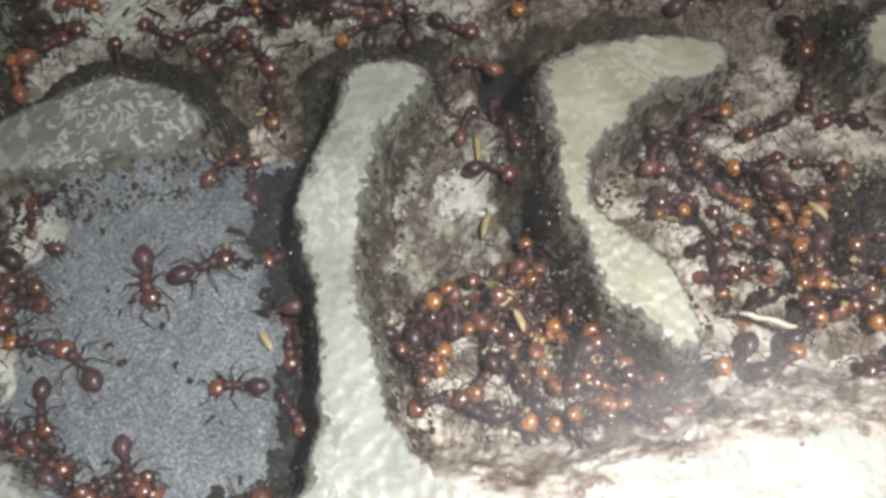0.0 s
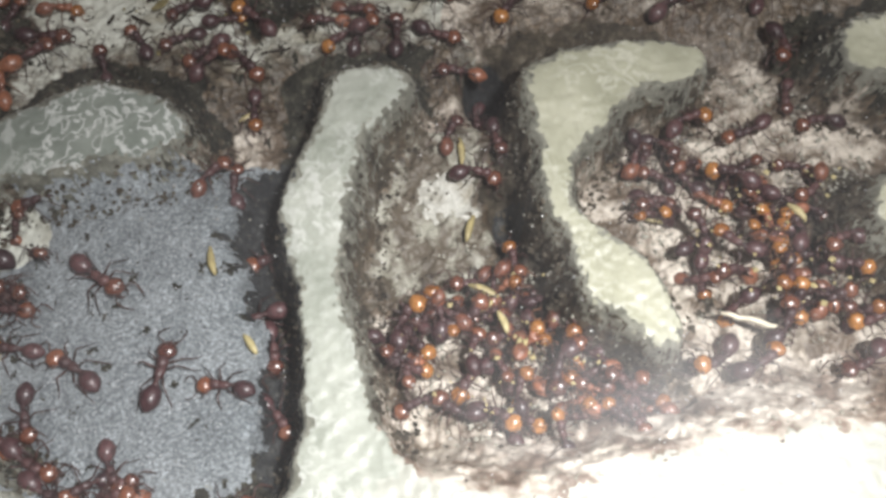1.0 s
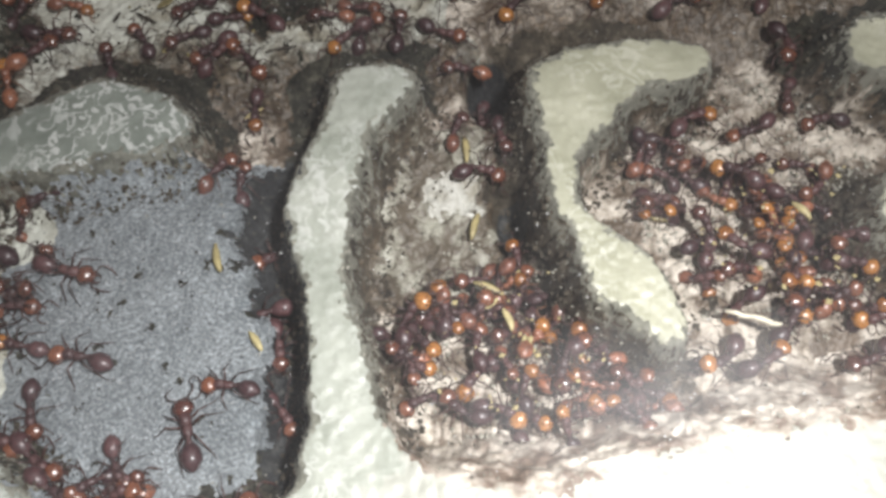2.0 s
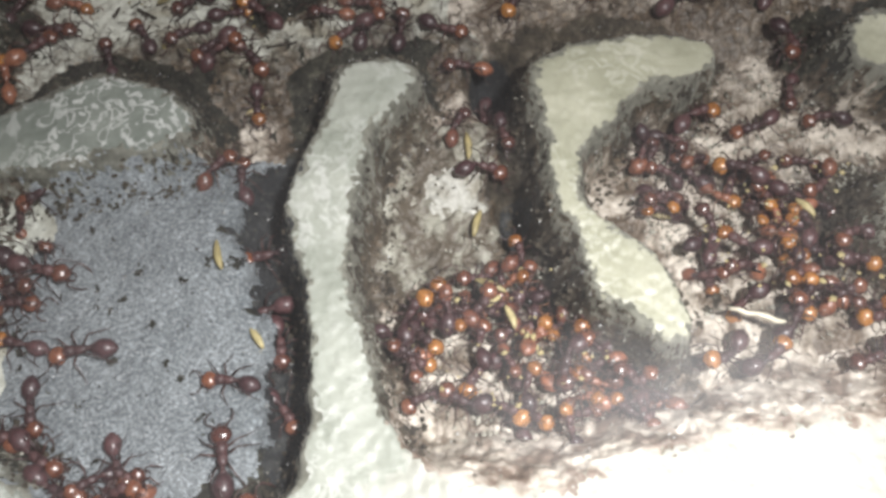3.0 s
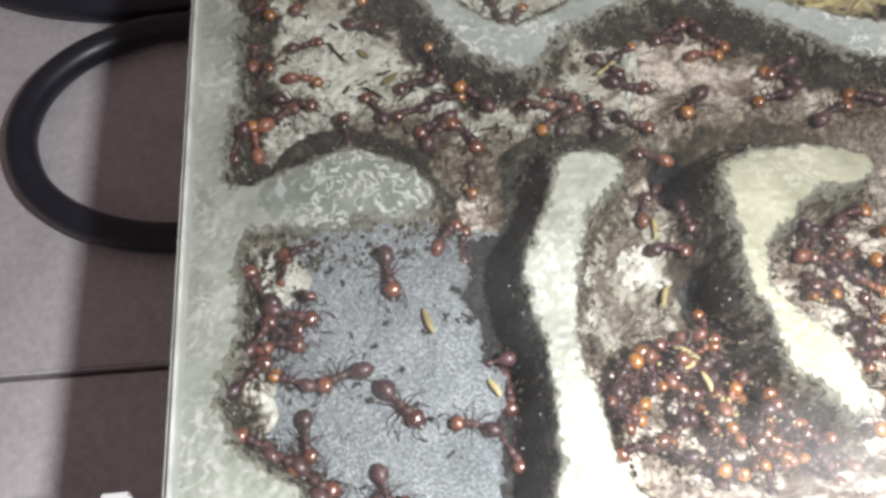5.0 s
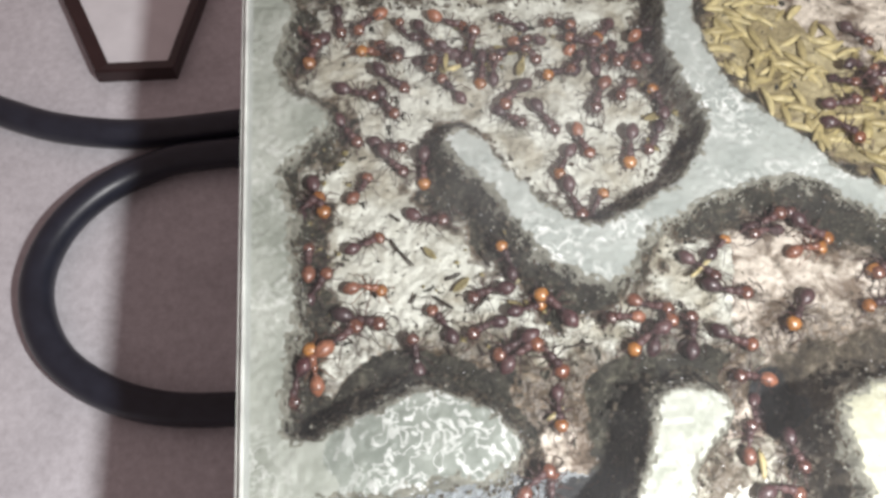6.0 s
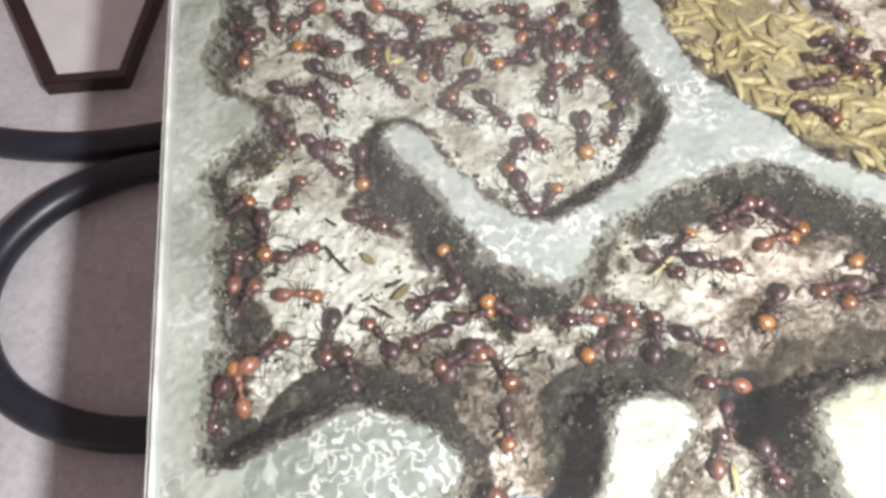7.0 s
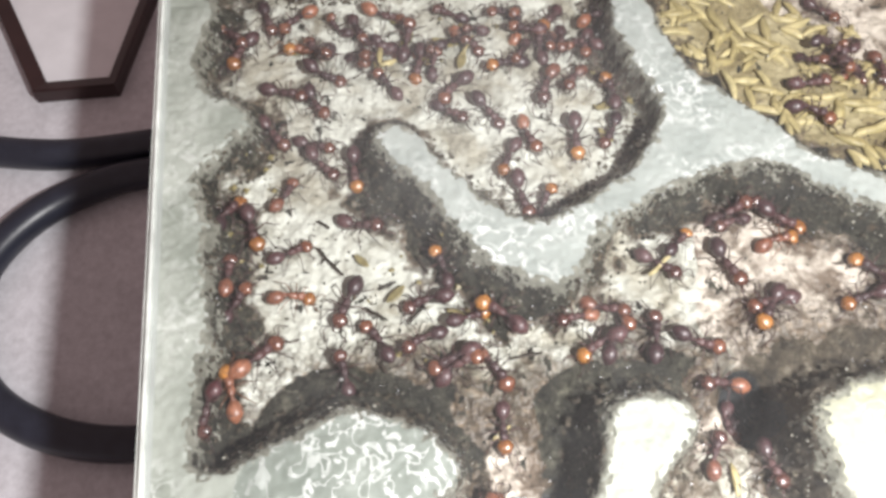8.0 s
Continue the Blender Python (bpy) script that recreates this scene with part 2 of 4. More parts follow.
def clear_sheet():
    """Clear acrylic with a thin film of dust and damp, a faint gloss, and painted patches of haze."""
    m, t, b = material("clear_acrylic")
    t.nodes.remove(b)
    out = [n for n in t.nodes if n.bl_idname == "ShaderNodeOutputMaterial"][0]
    clear = t.nodes.new("ShaderNodeBsdfTransparent")
    clear.inputs[0].default_value = (0.985, 0.99, 0.985, 1)
    gloss = t.nodes.new("ShaderNodeBsdfGlossy")
    gloss.inputs["Roughness"].default_value = 0.06
    fres = t.nodes.new("ShaderNodeFresnel")
    fres.inputs[0].default_value = 1.3
    m_ = t.nodes.new("ShaderNodeMixShader")
    film = t.nodes.new("ShaderNodeBsdfDiffuse")
    film.inputs[0].default_value = (0.75, 0.76, 0.76, 1)
    veil = t.nodes.new("ShaderNodeMixShader")
    smear = ramp(t, noise_tex(t, 0.6, 5.0, 0.6, 0.8), [(0.3, (0.014,) * 3), (0.7, (0.046,) * 3)])

    def haze_patch(centre, size, amount):
        """A patch of haze painted into the sheet as pale film, frayed by noise."""
        shift = t.nodes.new("ShaderNodeVectorMath")
        shift.operation = "MULTIPLY_ADD"
        shift.inputs[1].default_value = (1 / size[0], 1 / size[1], 0.0)
        shift.inputs[2].default_value = (-centre[0] / size[0], -centre[1] / size[1], 0.0)
        t.links.new(coords(t, 1.0), shift.inputs[0])
        reach = t.nodes.new("ShaderNodeVectorMath")
        reach.operation = "LENGTH"
        t.links.new(shift.outputs[0], reach.inputs[0])
        fray = t.nodes.new("ShaderNodeMath")
        fray.operation = "MULTIPLY_ADD"
        fray.inputs[1].default_value = 0.7
        t.links.new(noise_tex(t, 1.3, 5.0, 0.6), fray.inputs[0])
        t.links.new(reach.outputs["Value"], fray.inputs[2])
        return ramp(t, fray.outputs[0], [(0.40, (amount,) * 3), (0.65, (0.55 * amount,) * 3), (1.0, BLACK)])

    # painted glare over the south heap and haze over the north chambers, then summed
    south, north = haze_patch((2.1, -2.3), (4.2, 1.6), 0.16), haze_patch((-1.8, 7.0), (6.0, 5.2), 0.065)
    damp = mix(t, 1.0, south, north, "ADD")
    t.links.new(mix(t, 1.0, smear, damp, "ADD"), veil.inputs[0])
    t.links.new(clear.outputs[0], veil.inputs[1])
    t.links.new(film.outputs[0], veil.inputs[2])
    t.links.new(fres.outputs[0], m_.inputs[0])
    t.links.new(veil.outputs[0], m_.inputs[1])
    t.links.new(gloss.outputs[0], m_.inputs[2])
    t.links.new(m_.outputs[0], out.inputs[0])
    return m


CLEAR = clear_sheet()


def droplet_mat():
    m, t, b = material("water_drop")
    b.inputs["Base Color"].default_value = (0.75, 0.76, 0.74, 1)
    b.inputs["Roughness"].default_value = 0.05
    b.inputs["Transmission Weight"].default_value = 0.5
    b.inputs["IOR"].default_value = 1.33
    return m


DROP = droplet_mat()
# near-white specks whose colour stands in for glints
GLINT_GRIT = plain("glint_white_grit", (0.80, 0.82, 0.84), 0.15, 0.2, 20.0)
CRYSTAL = plain("pale_crumb", (0.40, 0.39, 0.33), 0.2, 0.4, 20.0)


# ---- mesh helpers ----
def link_mesh(name, bm, mats, parent=None, label="", smooth=True):
    me = bpy.data.meshes.new(name)
    bm.to_mesh(me)
    bm.free()
    for m in mats if isinstance(mats, (list, tuple)) else [mats]:
        me.materials.append(m)
    if smooth:
        me.polygons.foreach_set("use_smooth", [True] * len(me.polygons))
    ob = new(name, me)
    if parent:
        ob.parent = parent
    if label:
        ob["label"] = label
    return ob


def part(name, bm, mat, parent, label="", smooth=True):
    return link_mesh(name, bm, mat, parent, label, smooth)


def box(bm, x0, y0, z0, x1, y1, z1, bevel=0.0):
    """A box given in centimetres."""
    v = bmesh.ops.create_cube(bm, size=1.0)["verts"]
    for p in v:
        p.co = Vector(((x0 + x1) / 2 + p.co.x * (x1 - x0), (y0 + y1) / 2 + p.co.y * (y1 - y0), (z0 + z1) / 2 + p.co.z * (z1 - z0))) * CM
    if bevel:
        edges = list({e for p in v for e in p.link_edges})
        bmesh.ops.bevel(bm, geom=edges, offset=bevel * CM, segments=2, affect="EDGES")


def ball(bm, centre, radii, turn=None, rings=10, around=14, shape=None):
    """An ellipsoid in centimetres; shape bends the unit ball first."""
    v = bmesh.ops.create_uvsphere(bm, u_segments=around, v_segments=rings, radius=1.0)["verts"]
    spin = pose(0, 0, 0, 0, 90, 0)
    for p in v:
        c = spin @ p.co
        if shape:
            c = shape(c)
        c = Vector((c.x * radii[0], c.y * radii[1], c.z * radii[2]))
        if turn:
            c = turn @ c
        p.co = (c + Vector(centre)) * CM


def tube(bm, points, radii, sides=6, closed_ends=True):
    """A round tube through points, in centimetres."""
    pts = [Vector(p) for p in points]
    rows = []
    up = Vector((0.13, 0.21, 0.97))
    for i, p in enumerate(pts):
        d = (pts[min(i + 1, len(pts) - 1)] - pts[max(i - 1, 0)]).normalized()
        a = d.cross(up)
        a = a.normalized() if a.length > 1e-4 else d.orthogonal().normalized()
        b = d.cross(a).normalized()
        r = radii[i] if isinstance(radii, (list, tuple)) else radii
        rows.append([bm.verts.new((p + (a * math.cos(k * math.tau / sides) + b * math.sin(k * math.tau / sides)) * r) * CM) for k in range(sides)])
    for r0, r1 in zip(rows, rows[1:]):
        for k in range(sides):
            bm.faces.new((r0[k], r0[(k + 1) % sides], r1[(k + 1) % sides], r1[k]))
    if closed_ends:
        bm.faces.new(rows[0][::-1])
        bm.faces.new(rows[-1])


def smooth_path(points, closed, steps=5):
    """A Catmull-Rom line through plan points."""
    pts = [np.array(p, float) for p in points]
    n = len(pts)
    out = []
    for i in range(n if closed else n - 1):
        a, b, c, d = (pts[(i + k) % n] if closed else pts[min(max(i + k, 0), n - 1)] for k in (-1, 0, 1, 2))
        for s in range(steps):
            u = s / steps
            out.append(0.5 * (2 * b + (c - a) * u + (2 * a - 5 * b + 4 * c - d) * u * u + (3 * b - a - 3 * c + d) * u ** 3))
    if not closed:
        out.append(pts[-1])
    return np.array(out)


# ---- plan of the nest, in centimetres ----
LEFT_WALL = [(-5.48, 9.4), (-5.6, 8.71), (-5.76, 8.18), (-5.55, 7.57), (-5.16, 7.33), (-5.04, 7.01), (-5.35, 6.66), (-5.65, 6.36), (-5.68, 5.91),
             (-5.53, 5.38), (-5.6, 4.97), (-5.56, 4.41), (-5.52, 3.81), (-5.63, 3.5), (-5.64, 3.1), (-5.66, 2.66), (-5.72, 2.42), (-5.62, 2.22)]
ARM = [(-5.35, 2.18), (-4.86, 2.36), (-4.38, 2.58), (-3.89, 2.67), (-3.4, 2.54), (-3.01, 2.31), (-2.78, 2.0), (-2.86, 1.72), (-3.15, 1.54),
       (-3.7, 1.58), (-4.1, 1.5), (-4.48, 1.47), (-5.02, 1.5), (-5.35, 1.46)]
POCKET = [(-5.5, 1.15), (-5.47, 0.64), (-5.44, 0.19), (-5.51, -0.23), (-5.67, -0.56), (-5.72, -0.89), (-5.57, -1.34), (-5.28, -1.65),
          (-4.94, -1.88), (-4.61, -2.18), (-4.41, -2.46), (-4.03, -2.72), (-3.52, -2.89), (-2.96, -3.01), (-2.39, -3.03), (-2.02, -2.94), (-1.75, -2.6)]
POST = [(-1.57, -2.07), (-1.54, -1.72), (-1.52, -1.13), (-1.5, -0.59), (-1.57, -0.01), (-1.63, 0.51), (-1.46, 1.04), (-1.21, 1.49), (-0.99, 1.91),
        (-0.93, 2.26), (-0.68, 2.42), (-0.1, 2.4), (0.07, 2.17), (-0.03, 1.93), (-0.28, 1.75), (-0.63, 1.34), (-0.79, 0.8), (-0.94, 0.28),
        (-1.04, -0.22), (-1.05, -0.79), (-0.92, -1.11), (-0.88, -1.56), (-0.84, -2.0), (-0.68, -2.38)]
SILL = [(-0.33, -2.72), (0.18, -2.93), (0.76, -3.04), (1.4, -3.0), (2.05, -2.86), (2.75, -2.78), (3.5, -2.8), (4.3, -2.85), (5.6, -2.75), (7.3, -2.8),
        (7.45, 3.0), (7.4, 10.0), (1.0, 10.15), (-5.2, 10.1)]
BOOT = [(1.57, 2.0), (1.9, 2.23), (2.53, 2.34), (3.21, 2.29), (3.77, 2.13), (3.87, 1.91), (3.7, 1.67), (3.25, 1.58), (2.83, 1.57), (2.6, 1.36),
        (2.35, 1.09), (2.01, 0.88), (1.82, 0.48), (1.8, 0.08), (1.98, -0.24), (2.29, -0.52), (2.49, -0.87), (2.58, -1.27), (2.55, -1.62), (2.39, -1.75),
        (2.18, -1.62), (1.97, -1.33), (1.69, -1.03), (1.64, -0.71), (1.6, -0.29), (1.49, 0.11), (1.46, 0.6), (1.55, 1.06), (1.52, 1.45)]
VEE = [(-3.23, 6.56), (-3.02, 6.72), (-2.72, 6.55), (-2.46, 6.14), (-2.13, 5.68), (-1.75, 5.23), (-1.27, 4.96), (-0.78, 5.08), (-0.35, 5.29),
       (0.1, 5.52), (0.43, 5.86), (0.68, 6.17), (0.92, 6.6), (0.86, 7.13), (0.66, 7.71), (0.63, 8.29), (0.76, 9.0), (0.95, 10.5)]
RIDGE = [(1.5, 10.5), (1.25, 8.95), (1.27, 8.34), (1.43, 7.62), (1.7, 7.04), (2.07, 6.58), (2.49, 6.07), (2.83, 5.63), (3.22, 5.35), (3.69, 5.11), (5.0, 4.7),
         (7.6, 4.6), (7.6, 3.9), (4.6, 4.0), (3.97, 4.28), (3.48, 4.65), (3.08, 4.83), (2.67, 5.15), (2.39, 5.4), (2.05, 5.55), (1.56, 5.52), (1.05, 5.44), (0.55, 5.26),
         (0.1, 5.03), (-0.29, 4.87), (-0.58, 4.62), (-0.74, 4.26), (-1.08, 4.06), (-1.5, 4.15), (-1.89, 4.4), (-2.2, 4.77), (-2.43, 5.18), (-2.74, 5.75), (-3.08, 6.16)]
STUB = [(7.6, 2.45), (6.6, 2.3), (5.93, 2.17), (5.69, 1.93), (5.65, 1.61), (6.06, 1.37), (6.9, 1.25), (7.6, 1.3)]
KNOLL = [(5.5, -0.1), (5.24, -0.46), (5.22, -0.75), (5.5, -1.1), (6.0, -1.0), (6.2, -0.5), (5.9, -0.1)]

X0, X1, Y0, Y1 = -6.1, 7.7, -3.6, 10.6
STEP = 0.021


def lattice(x, y, scale, seed):
    """Smooth value noise in -1..1 over plan arrays."""
    table = np.random.RandomState(seed).rand(64, 64) * 2 - 1
    u, v = x * scale + 17.3, y * scale + 9.1
    i, j = np.floor(u).astype(int), np.floor(v).astype(int)
    fu, fv = u - i, v - j
    fu, fv = fu * fu * (3 - 2 * fu), fv * fv * (3 - 2 * fv)
    g = lambda a, b: table[a % 64, b % 64]
    return (g(i, j) * (1 - fu) + g(i + 1, j) * fu) * (1 - fv) + (g(i, j + 1) * (1 - fu) + g(i + 1, j + 1) * fu) * fv


def fractal(x, y, scale, seed, octaves=3):
    return sum(lattice(x, y, scale * 2.03 ** k, seed + k) * 0.55 ** k for k in range(octaves))


def outline_distance(x, y, line):
    """Signed distance to a closed plan line, positive inside."""
    best = np.full(x.shape, 1e9)
    inside = np.zeros(x.shape, bool)
    for (ax, ay), (bx, by) in zip(line, np.roll(line, -1, axis=0)):
        dx, dy = bx - ax, by - ay
        k = np.clip(((x - ax) * dx + (y - ay) * dy) / (dx * dx + dy * dy + 1e-12), 0, 1)
        best = np.minimum(best, (x - ax - k * dx) ** 2 + (y - ay - k * dy) ** 2)
        if dy:
            inside ^= ((ay > y) != (by > y)) & (x < ax + (y - ay) * dx / dy)
    return np.where(inside, 1, -1) * np.sqrt(best)


VOID = smooth_path(LEFT_WALL + ARM + POCKET + POST + SILL, True, 4)
ISLANDS = [smooth_path(p, True, 4) for p in (BOOT, VEE + RIDGE, STUB, KNOLL)]


def clearance(x, y):
    """Distance from the nearest plaster wall, positive in the chambers, and which wall that is."""
    wx = x + 0.035 * fractal(x, y, 4.0, 3) + 0.012 * lattice(x, y, 17.0, 5)
    wy = y + 0.035 * fractal(x, y, 4.0, 11) + 0.012 * lattice(x, y, 17.0, 7)
    all_ = np.stack([outline_distance(wx, wy, VOID)] + [-outline_distance(wx, wy, p) for p in ISLANDS])
    return all_.min(axis=0), all_.argmin(axis=0)


def pit(x, y):
    """Burrow beside the island, and two lesser hollows shaped to hold the shade along its west side."""
    hole = lambda cx, cy, rx, ry: np.exp(-((((x - cx) / rx) ** 2 + ((y - cy) / ry) ** 2) ** 2))
    return hole(1.14, 2.4, 0.30, 0.46) + 0.45 * hole(1.10, 0.45, 0.22, 0.42) + 0.3 * hole(1.16, -0.62, 0.16, 0.3)


def trench(x, y):
    """Hollow between the grey plate and the post, cut to deepen the shade there."""
    edge = -2.22 - 0.22 * smoothstep(-0.6, 0.6, y) + 0.12 * np.clip(-1.9 - y, 0, 2) + 0.16 * fractal(x, y, 3.0, 95, 5)
    return smoothstep(edge - 0.10, edge + 0.42, x) * (1 - smoothstep(-1.45, -1.3, x)) * (1 - smoothstep(1.35, 1.75, y)) * smoothstep(-3.1, -2.8, y)


def depth_at(x, y):
    """How deep the chamber floors lie under the cover."""
    d = 0.85 - 0.27 * smoothstep(2.3, 3.1, y) + 0.30 * np.exp(-((x - 0.6) ** 2 + (y + 0.2) ** 2) / 2.2) + 0.15 * np.exp(-((x - 3.6) ** 2 + (y - 0.2) ** 2) / 2.0)
    grey = 1 / (1 + np.exp(-((-1.55 - x) * 8))) / (1 + np.exp(-((1.6 - y) * 8)))
    return d * (1 - grey) + 0.55 * grey + 0.9 * pit(x, y) + 0.55 * trench(x, y)


def smoothstep(a, b, v):
    u = np.clip((v - a) / (b - a), 0, 1)
    return u * u * (3 - 2 * u)


def surface(x, y, s, which, nx, ny):
    """Height of plaster and floor, and the kind of surface (0 plaster, 1 dirt, 2 floor, 3 frayed rim)."""
    # lean picks the sides where the dirt band widens to include painted shade
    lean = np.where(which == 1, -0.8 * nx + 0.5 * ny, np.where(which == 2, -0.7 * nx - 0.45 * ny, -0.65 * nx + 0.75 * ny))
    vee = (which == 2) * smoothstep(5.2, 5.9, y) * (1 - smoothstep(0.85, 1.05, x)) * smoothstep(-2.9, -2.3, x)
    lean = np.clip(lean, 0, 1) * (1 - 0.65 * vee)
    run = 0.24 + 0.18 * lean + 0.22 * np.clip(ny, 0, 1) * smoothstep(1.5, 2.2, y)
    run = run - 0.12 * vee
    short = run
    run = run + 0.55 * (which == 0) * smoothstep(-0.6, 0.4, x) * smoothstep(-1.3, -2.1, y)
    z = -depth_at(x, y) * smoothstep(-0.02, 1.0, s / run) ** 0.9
    # on the steep sides noise is read along the slope, so that they stay crumbly and unstreaked
    u, v = x - nx * z, y - ny * z
    steep = 1 - smoothstep(0.5 * short, 1.3 * short, s)
    relief = lambda scale, seed, octaves: steep * fractal(u, v, scale, seed, octaves) + (1 - steep) * fractal(x, y, scale, seed, octaves)
    # width of the dark band: wall dirt, plus shade painted as more dirt
    spill = -0.05 + 0.30 * lean + 0.20 * fractal(x, y, 2.2, 31) + 0.10 * relief(8.0, 33, 2)
    spill = spill + 0.30 * (which < 2) * smoothstep(0.2, 0.6, ny) * smoothstep(1.7, 2.1, y) * (1 - smoothstep(3.0, 3.4, y)) + 0.28 * (which == 2) * smoothstep(0.0, 0.4, nx + ny) * smoothstep(0.9, 1.3, x)
    spill = spill + 0.36 * (which == 0) * smoothstep(0.2, 0.6, ny) * smoothstep(1.8, 2.2, y) * (1 - smoothstep(3.1, 3.7, y)) * smoothstep(-3.0, -3.9, x) + 0.24 * (which == 0) * smoothstep(0.4, 0.8, nx) * smoothstep(2.2, 2.6, y) * (x < -4.5)
    spill = spill - 0.22 * (which == 0) * smoothstep(-0.2, -0.7, ny) * smoothstep(0.9, 1.2, y) * (1 - smoothstep(1.6, 1.8, y)) * (x < -2.4)
    fray = 0.06 * fractal(u, v, 7.0, 51, 2) + 0.045 * lattice(u, v, 22.0, 57)
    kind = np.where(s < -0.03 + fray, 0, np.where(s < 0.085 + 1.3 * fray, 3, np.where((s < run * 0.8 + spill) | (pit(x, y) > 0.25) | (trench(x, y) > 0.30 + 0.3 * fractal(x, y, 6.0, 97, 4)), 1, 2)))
    calm = (1 - 0.5 * smoothstep(3.3, 4.2, y)) * (1 - 0.8 * (x < -1.9) * (y < 1.35) * smoothstep(0.35, 0.6, s))
    rough = smoothstep(0.0, 0.15, s)
    z = z + rough * calm * (0.05 * relief(6.0, 41, 3) + 0.02 * relief(20.0, 45, 1)) - (1 - rough) * 0.012 * (1 + lattice(x, y, 12.0, 47))
    soil = np.clip(1 - (s - run * 0.8 - spill) / 0.30, 0, 1) * (1 - 0.75 * (which == 0) * smoothstep(-1.2, -0.6, x) * smoothstep(-1.4, -2.0, y))
    dusty = 0.75 * np.exp(-((x + 1.7) / 1.3) ** 2 - ((y - 2.6) / 0.6) ** 2) + 0.55 * np.exp(-((x - 0.1) / 0.9) ** 2 - ((y - 2.75) / 0.35) ** 2) + 0.85 * np.exp(-((x + 4.0) / 1.5) ** 2 - ((y - 3.1) / 0.6) ** 2) + 0.2 * smoothstep(2.2, 2.6, y) * (1 - smoothstep(4.2, 5.2, y)) + 0.50 * smoothstep(-1.6, -0.4, x) * smoothstep(2.2, 2.6, y) * (1 - smoothstep(3.3, 4.1, y)) + 0.40 * np.exp(-((x - 4.6) / 1.5) ** 2 - ((y - 1.9) / 1.0) ** 2)
    return np.minimum(z, -0.004), kind, np.maximum(soil, dusty + 0.2 * fractal(x, y, 1.5, 35))


def soften(a, reach=7, passes=2):
    """Box blur over the plan grid."""
    for _ in range(passes):
        for axis in (0, 1):
            a = sum(np.roll(a, k, axis) for k in range(-reach, reach + 1)) / (2 * reach + 1)
    return a


def build_nest():
    xs, ys = np.arange(X0, X1, STEP), np.arange(Y0, Y1, STEP)
    x, y = np.meshgrid(xs, ys)
    s, which = clearance(x, y)
    ny, nx = np.gradient(s, STEP)
    nx, ny = soften(nx), soften(ny)
    z, kind, soil = surface(x, y, s, which, nx, ny)
    rows, cols = x.shape
    idx = np.arange(rows * cols).reshape(rows, cols)
    quads = np.stack([idx[:-1, :-1], idx[:-1, 1:], idx[1:, 1:], idx[1:, :-1]], axis=-1).reshape(-1, 4)
    co = np.stack([x, y, z], axis=-1).reshape(-1, 3) * CM
    cs = (s[:-1, :-1] + s[1:, 1:]).ravel() / 2
    ck, cw = kind[:-1, :-1].ravel(), which[:-1, :-1].ravel()
    cx, cy = (x[:-1, :-1].ravel(), y[:-1, :-1].ravel())
    grey = (cx < -1.75 + 0.08 * lattice(cx, cy, 4.0, 61)) & (cy < 1.58 + 0.12 * lattice(cx, cy, 3.0, 63)) & (cy > -3.2)
    corner = ((cx + 5.1) / 0.55) ** 2 + ((cy - 0.95) / 0.55) ** 2 < 1 + 0.4 * lattice(cx, cy, 4.0, 65)
    shelf = ((cx + 5.5) / 0.45) ** 2 + ((cy + 0.85) / 0.55) ** 2 < 1 + 0.4 * lattice(cx, cy, 4.0, 67)
    grey &= ~corner & ~shelf
    store = (cx > 1.2) & (cy > 4.7) & (cy > 5.0 + 1.2 * (3.5 - cx))
    upper = (cy > 2.6) & (cx < 0.9 + 0.3 * lattice(cx, cy, 2.0, 69)) & ~store
    floor_mat = np.where(grey, 3, np.where(store & (cx + cy < 12.3 + 0.4 * lattice(cx, cy, 2.0, 71)), 4, np.where(upper | corner | shelf, 1, 2)))
    chalk = ((cx - 0.45) / 0.65) ** 2 + ((cy - 0.90) / 0.30) ** 2 < 0.9 + 1.5 * fractal(cx, cy, 4.0, 73, 5)
    mottled = (cx > -1.1) & (cx < 1.1) & (cy < 1.9) & (cy > -0.7 + 0.4 * fractal(cx, cy, 2.0, 99))
    floor_mat = np.where(chalk & (floor_mat == 2), 5, np.where(mottled & (floor_mat == 2), 6, floor_mat))
    bank = (cw == 0) & (cx > -0.8 + 0.2 * lattice(cx, cy, 3.0, 91)) & (cy < -1.75 + 0.3 * fractal(cx, cy, 2.0, 93))
    brown = (cw == 0) & (cx > -1.15) & (cx < 0.6) & (cy < 1.9) & ~bank
    inner = (cw == 2) & (cy > 5.3) & (cx < 0.95) & (cx > -2.5)
    floor = ck == 2

    def piece(name, mask, mats, index, label):
        q = quads[mask]
        used, inv = np.unique(q, return_inverse=True)
        me = bpy.data.meshes.new(name)
        me.vertices.add(len(used))
        me.vertices.foreach_set("co", co[used].ravel())
        me.loops.add(q.size)
        me.loops.foreach_set("vertex_index", inv.ravel().astype(np.int32))
        me.polygons.add(len(q))
        me.polygons.foreach_set("loop_start", np.arange(0, q.size, 4, dtype=np.int32))
        for m in mats:
            me.materials.append(m)
        me.polygons.foreach_set("material_index", index[mask].astype(np.int32))
        me.polygons.foreach_set("use_smooth", np.ones(len(q), bool))
        me.attributes.new("soil", "FLOAT", "POINT").data.foreach_set("value", soil.ravel()[used].astype(np.float32))
        me.update(calc_edges=True)
        return tagged(new(name, me), label, kind="structure")

    arm = (cx > -5.15 + 0.25 * lattice(cx, cy, 3.0, 85)) & (cx < -2.5) & (cy > 1.3) & (cy < 2.9)
    sill = (cy < -2.35 + 0.5 * fractal(cx, cy, 3.0, 87, 6)) & (cx > -1.3 + 0.9 * fractal(cx, cy, 1.6, 89, 6))
